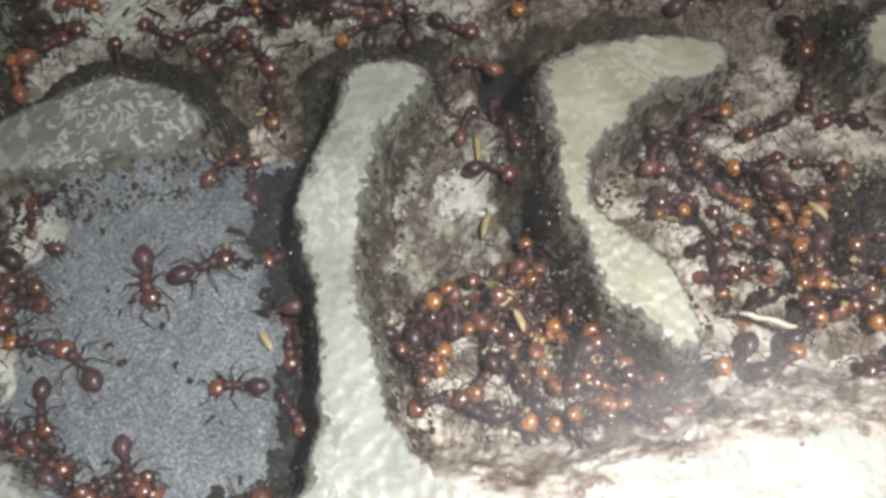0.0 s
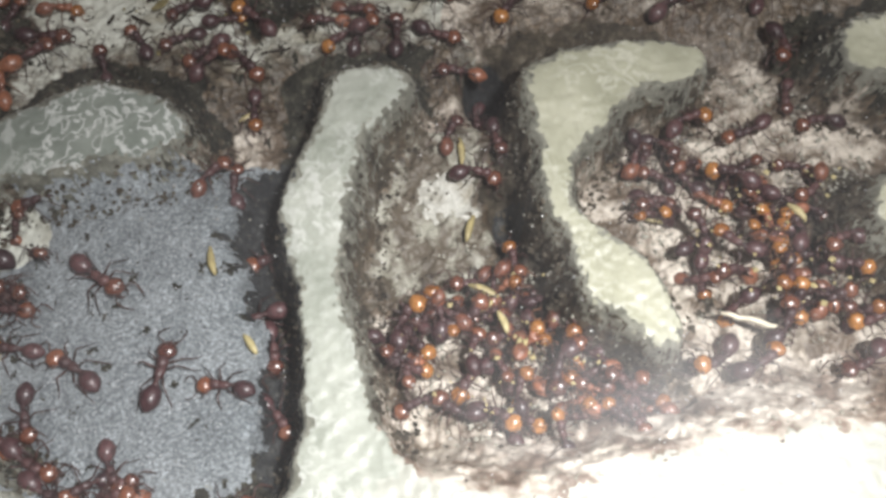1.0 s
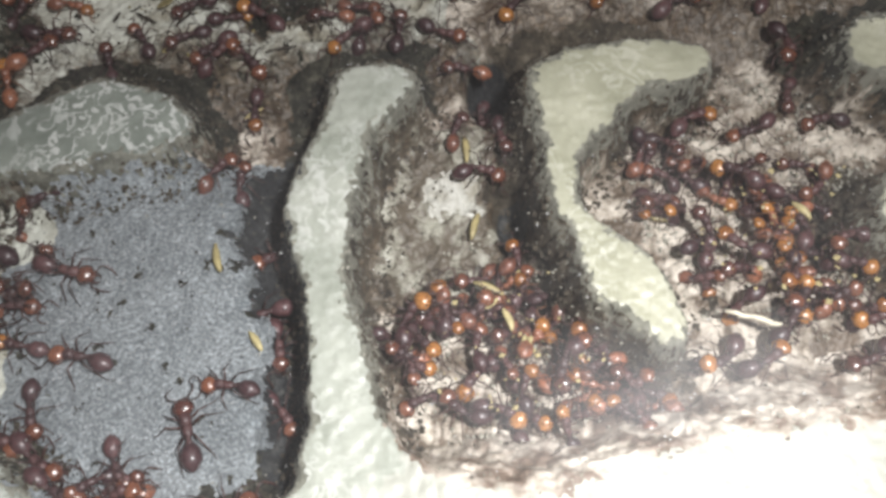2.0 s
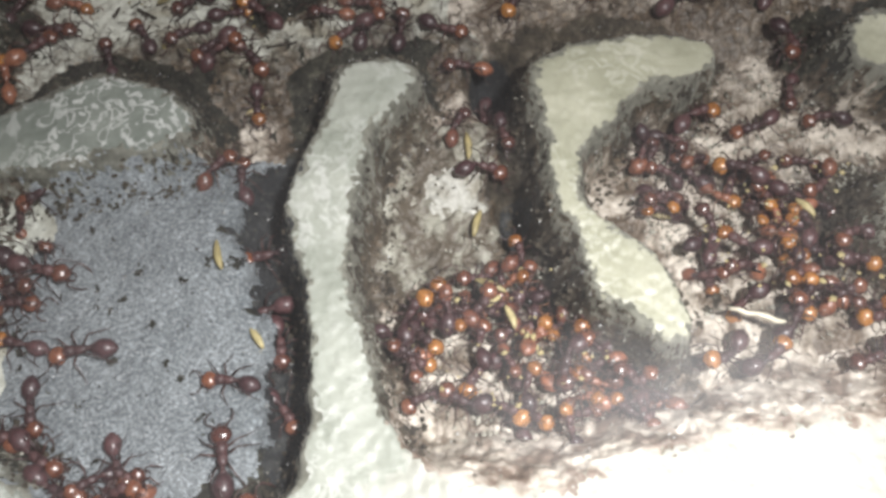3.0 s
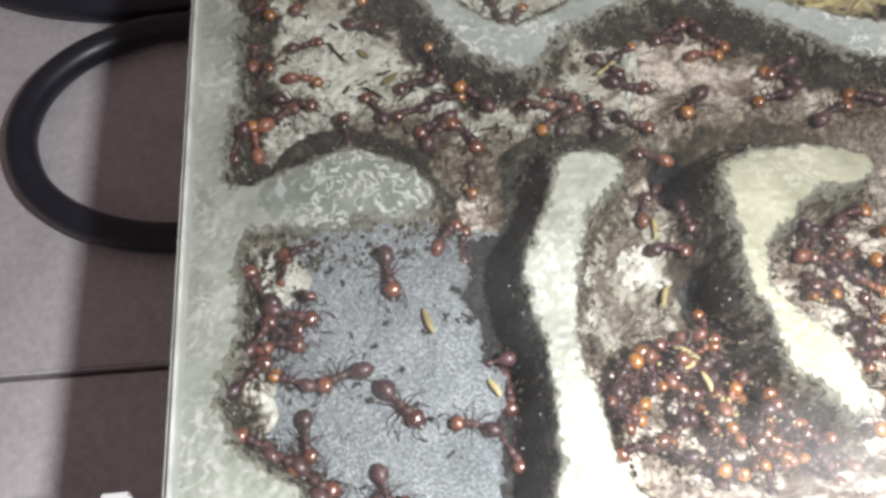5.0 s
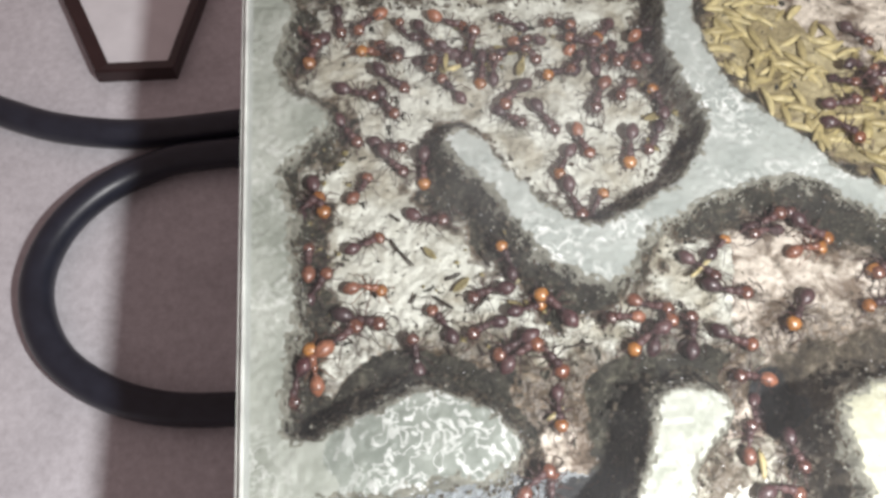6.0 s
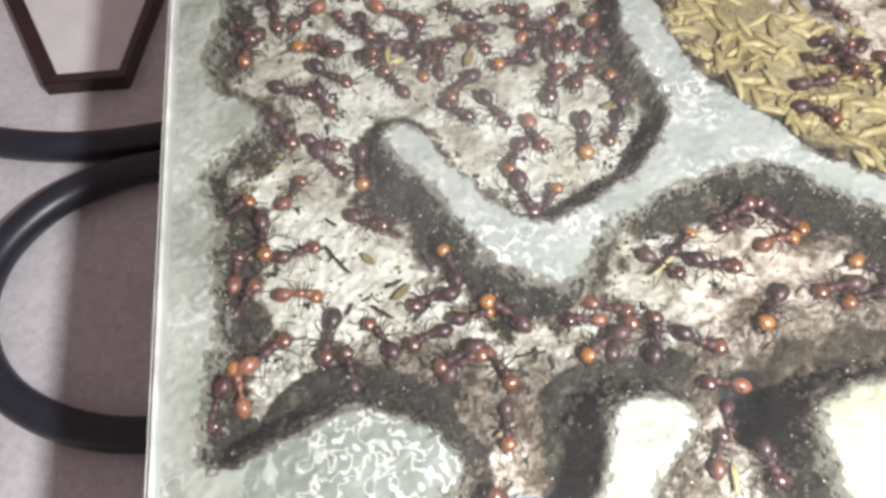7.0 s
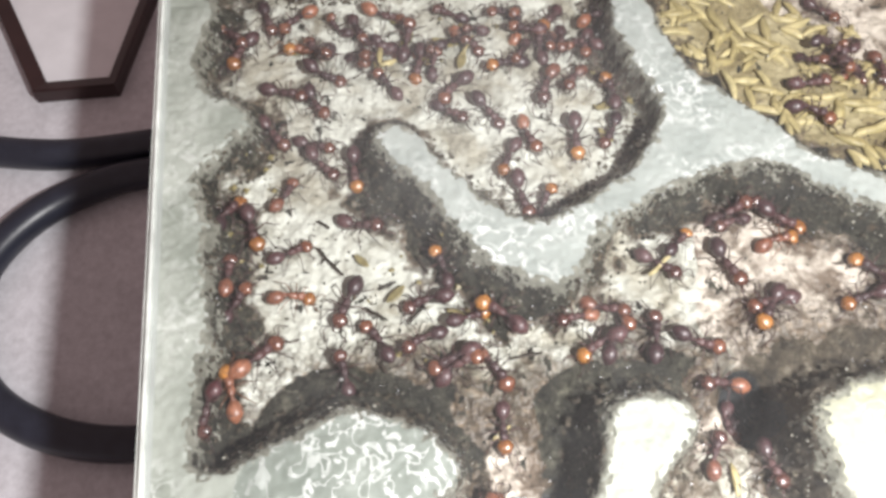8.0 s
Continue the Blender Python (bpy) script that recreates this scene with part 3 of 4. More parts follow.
    post = (cw == 0) & (cy < 2.8) & (cx > -1.9 + 0.3 * lattice(cx, cy, 2.0, 81)) & (cx < 0.6) & (cy > -3.0 + 0.5 * lattice(cx, cy, 1.5, 83))
    # trench and pits take the near-black colour that stands for their shade
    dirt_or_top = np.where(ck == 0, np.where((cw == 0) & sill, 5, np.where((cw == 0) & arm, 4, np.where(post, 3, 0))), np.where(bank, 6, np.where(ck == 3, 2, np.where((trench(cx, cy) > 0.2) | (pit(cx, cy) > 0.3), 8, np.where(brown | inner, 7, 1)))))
    names = ["chamber_wall", "island_wall", "ridge_wall", "stub_wall", "knoll_wall"]
    labels = ["pale grey-green plaster outer wall, chamber sides dark with dirt and painted shade", "cream plaster island wall, mouldy sides darkened further by painted shade",
              "white veined plaster ridge between the chambers", "pale plaster wall stub with dark sides", "small pale plaster wall with dark sides"]
    tops = [PLASTER, PLASTER_CREAM, PLASTER_RIDGE, PLASTER_CREAM, PLASTER_CREAM]
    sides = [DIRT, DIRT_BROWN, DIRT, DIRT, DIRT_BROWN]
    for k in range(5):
        piece(names[k], ~floor & (cw == k), [tops[k], sides[k], GRUBBY, PLASTER_POST, PLASTER_ARM, PLASTER_SILL, PALE_BANK, DIRT_BROWN, DIRT_HOLLOW_SHADE], dirt_or_top, labels[k])
    piece("floor", floor, [DIRT, FLOOR_CREAM, FLOOR_PINK, GREY_PLATE, FLOOR_OCHRE, FLOOR_CHALK, FLOOR_MOTTLED], floor_mat, "stained plaster chamber floors with a grey plate")


build_nest()


def build_case():
    """Plastic tray round the plaster, and the clear cover sheet on top."""
    bm = bmesh.new()
    for b in ((-6.16, -3.66, -5.2, -6.1, 10.66, 0.0), (7.7, -3.66, -5.2, 7.76, 10.66, 0.0), (-6.1, -3.66, -5.2, 7.7, -3.6, 0.0), (-6.1, 10.6, -5.2, 7.7, 10.66, 0.0)):
        box(bm, *b)
    box(bm, -6.1, -3.6, -5.2, 7.7, 10.6, -5.1)
    tagged(link_mesh("case", bm, CASE, smooth=False), "pale plastic tray holding the plaster nest", kind="structure")
    lid = tagged(new("cover_sheet"), "clear acrylic cover sheet with bright polished edges on the nest", "cover")
    bm = bmesh.new()
    box(bm, -6.14, -3.64, 0.03, 7.74, 10.64, 0.03001)
    bmesh.ops.delete(bm, geom=[f for f in bm.faces if f.normal.z < 0.5], context="FACES")
    sheet = part("sheet", bm, CLEAR, lid, "clear acrylic sheet", False)
    sheet.visible_shadow = False
    for name, b in (("edge", (-6.20, -3.66, 0.0, -6.155, 10.66, 0.12)), ("edge", (-6.155, -3.70, 0.0, 7.74, -3.645, 0.12)), ("edge", (-6.26, -3.7, -0.10, -6.225, 10.66, 0.05))):
        bm = bmesh.new()
        box(bm, *b, bevel=0.01)
        part(name, bm, ACRYLIC_EDGE, lid, "bright frosted edge", False)


build_case()


def build_table():
    """Pale floor tiles under everything, with sunk joints."""
    bm = bmesh.new()
    box(bm, -36.9, -38.4, -5.75, 22.9, 41.3, -5.5)
    ground = tagged(link_mesh("ground", bm, GROUT, smooth=False), "grey grout bed under pale tiles", kind="structure")
    bm = bmesh.new()
    box(bm, -9.94, -9.94, -0.3, 9.94, 9.94, 0.0, bevel=0.06)
    me = bpy.data.meshes.new("tile")
    bm.to_mesh(me)
    bm.free()
    me.materials.append(TILE)
    for i in range(-1, 2):
        for j in range(-1, 3):
            ob = new("tile", me)
            ob.parent = ground
            ob.matrix_basis = pose((-7.0 + 20 * i) * CM, (-8.55 + 20 * j) * CM, -5.22 * CM)


build_table()


def ground_at(points):
    """Heights of the nest surface, and the clearance from its walls, for many plan points."""
    p = np.array(points, float)
    x, y, e = p[:, 0], p[:, 1], 0.02
    s, w = clearance(x, y)
    nx, ny = (clearance(x + e, y)[0] - s) / e, (clearance(x, y + e)[0] - s) / e
    return surface(x, y, s, w, nx, ny)[0], s


# ---- ants ----
def gaster_shape(c):
    """Egg with a pointed rear and faint rings."""
    k = 1.0 - 0.28 * max(0.0, -c.x) ** 2 - 0.10 * max(0.0, c.x)
    ring = 1.0 - 0.035 * max(0.0, math.cos(c.x * 9.0)) ** 6
    return Vector((c.x, c.y * k * ring, c.z * k * ring))


def head_shape(c):
    """Broad squarish head, narrower at the jaws, with a shallow notch behind."""
    k = 1.0 + 0.10 * math.cos(c.x * 2.0) - 0.12 * max(0.0, c.x)
    x = c.x * (1.0 - 0.10 * (c.y * c.y < 0.12) * (c.x < -0.4))
    return Vector((x, c.y * k, c.z * (0.95 + 0.05 * k)))


HIPS = [(0.130, 0.036), (0.06, 0.042), (-0.005, 0.036)]


def ant(tone, reach, curl, twist):
    """One ant, head towards +x: body parts, jaws, eyes, feelers and six jointed legs on their hips; twist bends head and rear sideways."""
    body, mid, head, leg, label = {
        "r": (ANT_GASTER, ANT_THORAX, ANT_HEAD, ANT_LEG, "dark red-brown ant with a glossy rust head"),
        "a": (ANT_GASTER, ANT_THORAX, ANT_AMBER, ANT_LEG, "dark ant with a glossy amber head"),
        "y": (ANT_TAN, ANT_TAN, ANT_AMBER, ANT_LEG_AMBER, "young amber ant with a glossy orange head"),
        "m": (ANT_TAN, ANT_THORAX, ANT_HEAD, ANT_LEG, "reddish tan ant with a rust head"),
    }[tone]
    top = tagged(new("ant"), label, "ant", "ants in the nest")
    neck = Matrix.Translation((0.17, 0, 0.01)) @ pose(0, 0, 0, 0, 10 + 10 * curl, 0.8 * twist) @ Matrix.Translation((-0.17, 0, -0.01))
    hinge = Matrix.Translation((-0.10, 0, 0.0)) @ pose(0, 0, 0, 0, -26 * curl, -twist) @ Matrix.Translation((0.10, 0, 0.0))

    def piece(name, mat, make, tag="", at=(0, 0, 0), bend=None, on=None):
        bm = bmesh.new()
        make(bm)
        if bend:
            for v in bm.verts:
                v.co = bend @ (v.co / CM) * CM
        ob = part(name, bm, mat, on or top, tag)
        ob.matrix_basis = pose(*[c * CM for c in at])
        return ob

    skull = piece("head", head, lambda bm: ball(bm, (0.272, 0, 0.008), (0.112, 0.110, 0.086), None, 14, 18, head_shape), "glossy rounded head", bend=neck)

    def thorax(bm):
        ball(bm, (0.125, 0, 0.018), (0.080, 0.070, 0.066), pose(0, 0, 0, 0, -8, 0), 9, 12)
        ball(bm, (0.03, 0, 0.0), (0.105, 0.058, 0.056), pose(0, 0, 0, 0, 8, 0), 9, 12)
        tube(bm, [(0.17, 0, 0.012), (0.22, 0, 0.012)], [0.038, 0.03], 8)
    piece("thorax", mid, thorax)

    def waist(bm):
        tube(bm, [(-0.05, 0, -0.008), (-0.09, 0, -0.004), (-0.16, 0, 0.0)], [0.026, 0.020, 0.022], 8)
        ball(bm, (-0.076, 0, 0.014), (0.026, 0.032, 0.036), None, 7, 9)
        ball(bm, (-0.116, 0, 0.008), (0.030, 0.042, 0.038), None, 7, 9)
    piece("waist", mid, waist)
    piece("gaster", body, lambda bm: ball(bm, (-0.262, 0, -0.005), (0.160, 0.116, 0.110), None, 16, 18, gaster_shape), "smooth oval rear body", bend=hinge)
    for s in (1, -1):
        piece("jaw", leg, lambda bm: tube(bm, [(0.362, 0.052 * s, -0.03), (0.405, 0.047 * s, -0.045), (0.43, 0.008 * s, -0.05)], [0.020, 0.016, 0.004], 5), bend=neck, on=skull)
        piece("eye", EYE_BLACK, lambda bm: ball(bm, (0.292, 0.094 * s, 0.042), (0.022, 0.014, 0.018), None, 5, 7), bend=neck, on=skull)
        piece("feeler", leg, lambda bm: tube(bm, [(0.355, 0.035 * s, 0.01), (0.40, 0.13 * s, 0.05), (0.46, 0.15 * s, 0.045), (0.54, (0.13 - 0.05 * curl) * s, -0.02), (0.59, 0.09 * s, -0.06)], [0.010, 0.008, 0.009, 0.010, 0.007], 5), bend=neck, on=skull)
        for k, (hx, hy) in enumerate(HIPS):
            knee = [(0.10, 0.17, 0.09), (-0.02, 0.21, 0.11), (-0.16, 0.17, 0.11)][k]
            foot = [(0.24, 0.31, -0.09), (-0.06, 0.40, -0.09), (-0.36, 0.33, -0.09)][k]
            toe = [(0.31, 0.35, -0.115), (-0.08, 0.48, -0.115), (-0.45, 0.37, -0.115)][k]
            swing = pose(0, 0, 0, 0, 0, s * (0.5 * twist * (k - 1) + 9 * math.sin(5.0 * k + 2.3 * s + 3.0 * reach)))
            r = reach * (1.0 + 0.08 * s * (k - 1))
            line = [(0, 0, 0)] + [swing @ Vector((p[0] * r, p[1] * s * r, p[2])) for p in (tuple(0.5 * c for c in knee), knee, tuple(0.45 * a + 0.55 * b for a, b in zip(knee, foot)), foot, toe)]
            piece("leg", leg, lambda bm: tube(bm, line, [0.012, 0.0135, 0.008, 0.0075, 0.006, 0.0035], 5), "", (hx, hy * s, -0.02))
    return top


POSTURES = ((0.72, 0.1, 4), (0.62, 0.6, -16), (0.68, -0.1, 14), (0.52, 0.9, 30), (0.58, 0.3, -34))
TEMPLATES = {(tone, k): ant(tone, *posture) for tone in "raym" for k, posture in enumerate(POSTURES)}
USED = set()
dice = random.Random(7)


def place_ant(tone, x, y, z, heading, size=1.0, tilt=0.0, lean=0.0, kind=None):
    """An ant on the nest floor; z is the height of what it stands on."""
    k = dice.randrange(3) if kind is None else kind if kind < 9 else 3 + dice.randrange(2)
    m = pose(x * CM, y * CM, (z + 0.135 * size) * CM, lean, tilt, heading)
    src = TEMPLATES[tone, k]
    if (tone, k) in USED:
        ob = copy_thing(src, m)
    else:
        USED.add((tone, k))
        ob = src
        ob.matrix_basis = m
    ob.scale = (size,) * 3
    return ob


POCKET_ANTS = [
    (-2.48, -1.34, 171, 'r'), (-2.14, -0.42, -169, 'r'), (-3.70, -2.07, -68, 'r'), (-4.66, -1.33, -81, 'r'), (-4.84, -0.55, 162, 'a'), (-5.24, -1.38, 142, 'r'),
    (-4.57, -1.88, -40, 'r'), (-4.30, -2.25, -31, 'r'), (-3.66, -2.46, -180, 'm'), (-3.24, -2.74, -19, 'r'), (-2.57, -2.73, 8, 'm'), (-4.67, 1.33, -156, 'r'),
    (-5.23, 0.79, 119, 'r'), (-5.25, 0.02, 57, 'r'), (-5.35, -0.5, 39, 'r'), (-1.95, -0.86, -87, 'r'), (-2.0, -1.62, -60, 'r'), (-4.98, -1.55, -35, 'r')]
PASSAGE_ANTS = [
    (-2.04, 2.49, -88, 'a'), (-2.33, 1.41, 84, 'r'), (-2.60, 1.50, 40, 'm'), (1.06, 2.45, -89, 'r')]
MIDDLE_ANTS = [
    (0.80, 1.16, -15, 'r'), (1.02, 2.35, -89, 'r'), (1.08, -0.10, 90, 'a'), (0.05, -0.72, 95, 'a'), (-0.41, -0.81, 47, 'a'), (0.15, -0.78, 152, 'm'),
    (-0.43, -1.36, -27, 'a'), (0.30, -1.54, -139, 'a'), (0.53, -0.34, -167, 'm'), (0.35, -0.84, 35, 'r'), (1.07, -0.52, 66, 'r'), (0.86, -1.09, -171, 'r'),
    (1.25, -1.10, -155, 'm'), (0.36, -1.21, 72, 'r'), (1.28, -1.63, -115, 'r'), (1.66, -1.72, -158, 'm'), (2.0, -1.98, 128, 'r'), (2.2, -2.1, -30, 'a'),
    (1.76, -2.19, -1, 'm'), (0.77, -2.11, -29, 'a'), (0.48, -2.03, -35, 'a'), (1.35, -2.23, -2, 'm'), (-0.36, -1.77, -168, 'r'), (0.07, -1.95, 145, 'r')]
EAST_ANTS = [
    (3.67, 1.44, 12, 'a'), (2.99, 0.98, 56, 'm'), (3.45, 0.67, 118, 'r'), (3.98, 0.50, 145, 'a'), (4.41, 1.12, -172, 'r'), (4.23, 0.10, 103, 'm'),
    (3.40, -0.22, 105, 'r'), (3.71, -0.50, 137, 'a'), (3.77, -0.72, 179, 'm'), (4.28, -0.91, -129, 'a'), (4.19, -1.29, 52, 'a'), (5.0, 0.2, -146, 'm'),
    (4.9, -0.66, -162, 'r'), (4.95, -0.89, -25, 'a'), (4.56, -0.52, -25, 'm'), (4.65, 0.11, -23, 'r'), (3.98, -1.54, 57, 'r'), (3.56, -1.95, 27, 'a'),
    (3.18, -1.81, -160, 'a'), (4.76, -2.11, -164, 'r'), (5.13, -1.59, -169, 'a'), (5.13, 1.69, -109, 'r'), (5.45, 1.2, 177, 'r'), (5.2, 2.3, -99, 'r')]
NORTH_ANTS = [
    (1.68, 3.58, -130, 'a'), (0.58, 3.2, -26, 'r'), (3.9, 3.2, 20, 'r'), (4.6, 3.5, 160, 'a'), (5.2, 3.2, 60, 'r'),
    (4.35, 8.66, -58, 'r'), (3.58, 7.14, 8, 'r'), (3.4, 6.67, -37, 'r'), (4.85, 7.35, -97, 'm')]
UPPER_ANTS = [
    (-4.73, 9.39, -82, 'r'), (-4.24, 9.35, -137, 'm'), (-5.15, 8.77, -116, 'a'), (-4.12, 8.64, 170, 'y'), (-3.32, 9.03, -69, 'r'), (-3.05, 8.46, -147, 'r'),
    (-2.86, 9.29, -21, 'm'), (-2.41, 8.21, -104, 'a'), (-3.92, 8.1, -29, 'r'), (-4.51, 7.87, -23, 'r'), (-4.06, 7.61, -65, 'r'), (-4.7, 7.12, -56, 'r'),
    (-4.1, 6.88, -17, 'r'), (-4.04, 6.49, -49, 'r'), (-3.58, 6.35, -88, 'a'), (-4.54, 6.05, 64, 'm'), (-5.35, 5.79, 55, 'a'), (-3.6, 5.44, -28, 'r'),
    (-1.5, 7.19, -57, 'r'), (-2.09, 7.23, -43, 'r')]
RIDGE_ANTS = [
    (-1.35, 6.31, -121, 'a'), (-1.0, 6.68, -74, 'm'), (-0.54, 7.58, -120, 'm'), (-0.26, 6.52, -97, 'a'), (0.24, 6.64, -117, 'r'), (0.41, 7.41, 95, 'a'),
    (-0.99, 5.51, 58, 'a'), (-1.29, 5.65, -74, 'r'), (-1.06, 8.14, -165, 'a'), (-1.6, 8.61, -45, 'm'), (-0.16, 8.95, -130, 'a'), (-0.1, 8.48, -94, 'r'),
    (0.23, 8.33, -106, 'r'), (-0.49, 8.38, 82, 'r'), (-1.96, 7.67, -133, 'r'), (-1.79, 9.21, 151, 'r'), (-0.89, 9.18, -170, 'r'), (-0.08, 7.69, -126, 'm'),
    (-2.54, 8.71, 70, 'r'), (-2.96, 7.87, 128, 'r')]
WEST_ANTS = [
    (-2.22, 8.27, 68, 'r'), (-5.29, 9.08, -42, 'm'), (-4.52, 5.11, 22, 'r'), (-2.49, 4.62, 107, 'a'), (-4.55, 4.44, -12, 'y'), (-5.34, 4.87, 87, 'm'),
    (-5.25, 4.44, 50, 'r'), (-4.97, 3.69, 40, 'm'), (-5.33, 3.29, 99, 'y'), (-3.94, 3.33, 99, 'r'), (-3.49, 3.77, 125, 'r'), (-2.82, 4.21, -170, 'r'),
    (-2.92, 3.7, -155, 'r'), (-2.28, 3.91, 18, 'a'), (-2.58, 3.37, -157, 'r'), (-2.08, 3.19, -55, 'm'), (-2.52, 3.25, 27, 'r'), (-5.53, 2.96, -108, 'r')]
LOWER_BANK_ANTS = [
    (0.74, 4.67, 41, 'a'), (0.37, 4.35, -41, 'r'), (1.58, 5.04, 20, 'r'), (2.14, 4.99, 137, 'r'), (2.27, 4.83, -31, 'a'), (2.12, 4.56, 7, 'y'),
    (3.25, 3.96, 140, 'a'), (3.04, 3.56, -167, 'a'), (-0.0, 3.33, 80, 'r'), (-0.71, 3.32, -154, 'a'), (-0.88, 3.7, -175, 'm'), (-0.52, 3.82, -23, 'm'),
    (0.83, 2.71, 174, 'm'), (1.14, 2.13, -91, 'r'), (1.14, 1.65, -85, 'r'), (0.54, 1.86, 63, 'm'), (-1.88, 3.9, 144, 'a'), (1.54, 4.89, -164, 'r'), (-0.46, 3.39, 46, 'r')]

RESTLESS = []


def scatter_ants(table, size=0.98, stack=0.0, tilt=6.0, restless=True, kind=None):
    heights, clear = ground_at([(a[0], a[1]) for a in table])
    for (x, y, heading, tone), h, s in zip(table, heights, clear):
        up = dice.uniform(0, stack)
        ob = place_ant(tone, x, y, h + up + (0.05 if s < 0.3 else 0), heading, size * dice.uniform(0.86, 1.08), dice.uniform(-tilt, tilt), dice.uniform(-tilt, tilt), kind)
        if restless:
            RESTLESS.append((ob, heading))


for table in (POCKET_ANTS, PASSAGE_ANTS, NORTH_ANTS):
    scatter_ants(table)
for table in (UPPER_ANTS, RIDGE_ANTS, WEST_ANTS, LOWER_BANK_ANTS):
    scatter_ants(table, 0.96, 0.0, 18.0)
scatter_ants(MIDDLE_ANTS, 0.95, 0.35, 26.0, True, 9)
scatter_ants(EAST_ANTS, 0.95, 0.35, 26.0, True, 9)


def crowd(cx, cy, rx, ry, count, tones, stack, seed):
    """More ants of a heap, lying over and under one another."""
    rng = random.Random(seed)
    spots = []
    while len(spots) < count:
        a, r = rng.uniform(0, math.tau), math.sqrt(rng.random())
        spots.append((cx + rx * r * math.cos(a), cy + ry * r * math.sin(a), rng.uniform(-180, 180), rng.choice(tones)))
    h, clear = ground_at([p[:2] for p in spots])
    spots = [p for p, s in zip(spots, clear) if s > 0.22]
    scatter_ants(spots, 0.86, stack, 46.0, False, 9)


crowd(0.65, -1.25, 1.35, 0.95, 30, "rmmayam", 0.26, 21)
crowd(1.9, -2.2, 0.9, 0.45, 7, "rmmya", 0.15, 22)
crowd(4.5, -0.45, 1.4, 1.15, 36, "rmmayam", 0.26, 23)
crowd(3.3, 0.7, 0.6, 0.6, 8, "rrma", 0.15, 27)
crowd(-2.6, 8.7, 1.5, 0.6, 9, "rrrm", 0.15, 25)
crowd(-0.3, 8.7, 1.0, 0.5, 6, "rrm", 0.1, 26)
crowd(4.0, 7.3, 1.2, 0.8, 7, "rrrm", 0.1, 31)
crowd(-5.0, 0.2, 0.4, 0.9, 6, "rrm", 0.1, 29)
crowd(-4.3, -2.2, 0.8, 0.35, 6, "rrm", 0.1, 30)

# Walkers: seconds, plan place and heading.
STROLLER = [(0.0, -3.52, 0.09, -80), (0.2, -3.67, 0.06, -58), (0.4, -3.75, 0.06, -47), (0.8, -3.78, 0.12, -46), (1.0, -3.92, 0.22, -41), (1.5, -4.16, 0.31, -30),
            (1.7, -4.24, 0.32, -26), (2.3, -4.5, 0.33, -23), (2.8, -4.65, 0.34, -21), (3.5, -4.68, 0.33, -22), (4.5, -4.76, 0.32, -21), (5.0, -4.82, 0.36, -18), (8.0, -4.82, 0.36, -18)]
BACKER = [(0.0, -2.86, 0.12, 16), (0.2, -2.83, 0.0, 34), (0.4, -2.95, -0.38, 49), (0.6, -3.09, -0.74, 57), (0.8, -3.15, -0.91, 64), (1.0, -3.18, -1.1, 71), (1.2, -3.22, -1.22, 72),
          (1.5, -3.07, -1.55, 77), (1.7, -3.04, -1.66, 86), (2.3, -2.75, -2.0, 105), (2.8, -2.56, -2.17, 100), (3.2, -2.6, -2.22, 78), (3.5, -2.55, -2.12, 52), (4.0, -2.65, -2.1, 18),
          (4.2, -2.78, -1.89, 0), (4.5, -3.18, -1.6, -12), (4.8, -3.45, -1.05, -40), (5.0, -3.44, -1.0, -48), (5.2, -3.37, -0.97, -62), (5.8, -3.2, -0.9, -90), (8.0, -3.1, -0.9, -120)]
CARRIER = [(0.0, -1.95, 0.42, -168), (2.9, -1.95, 0.40, -168), (3.1, -2.3, 0.25, -190), (3.3, -2.72, 0.18, -260), (3.5, -2.84, 0.2, -330), (3.7, -2.95, 0.19, -346), (3.9, -3.33, 0.40, -377), (4.0, -3.42, 0.57, -387),
           (4.2, -3.55, 0.90, -409), (4.5, -3.79, 1.10, -412), (4.8, -3.68, 1.13, -434), (5.0, -3.46, 0.90, -443), (5.2, -3.43, 0.88, -448), (6.0, -3.3, 0.5, -470), (8.0, -3.2, 0.4, -480)]
LINGERER = [(0.0, -4.24, -0.86, 133), (1.0, -4.13, -0.88, 143), (1.5, -4.13, -0.82, 154), (3.0, -4.12, -0.74, 184), (3.5, -4.02, -0.66, 195), (4.0, -4.05, -0.67, 196), (4.5, -4.11, -0.64, 199), (5.0, -4.15, -0.56, 200), (8.0, -4.2, -0.5, 195)]
CLIMBER = [(0.0, -5.2, 6.2, -70), (6.3, -5.2, 5.9, -74), (6.5, -5.2, 5.75, -76), (7.0, -5.0, 5.36, -86), (7.5, -4.97, 5.46, -84), (8.0, -5.03, 5.55, -76)]
TURNER = [(0.0, -4.8, 4.0, -10), (6.3, -4.65, 3.92, -20), (6.5, -4.58, 3.87, -30), (7.0, -4.19, 3.82, -104), (7.5, -4.05, 3.96, -115), (8.0, -3.84, 4.3, -116)]
SCOUT = [(0.0, 0.6, 3.9, -10), (6.3, 0.7, 3.95, -15), (6.5, 0.8, 4.0, -15), (7.0, 1.08, 4.26, -15), (7.5, 1.16, 4.33, -30), (8.0, 1.28, 4.25, -70)]
COMER = [(0.0, 3.4, 4.1, -150), (6.0, 3.3, 4.2, -150), (6.3, 3.12, 4.15, -152), (6.5, 2.88, 3.98, -165), (7.0, 2.68, 3.77, -171), (7.5, 2.23, 3.66, -171), (8.0, 1.75, 3.66, -172)]

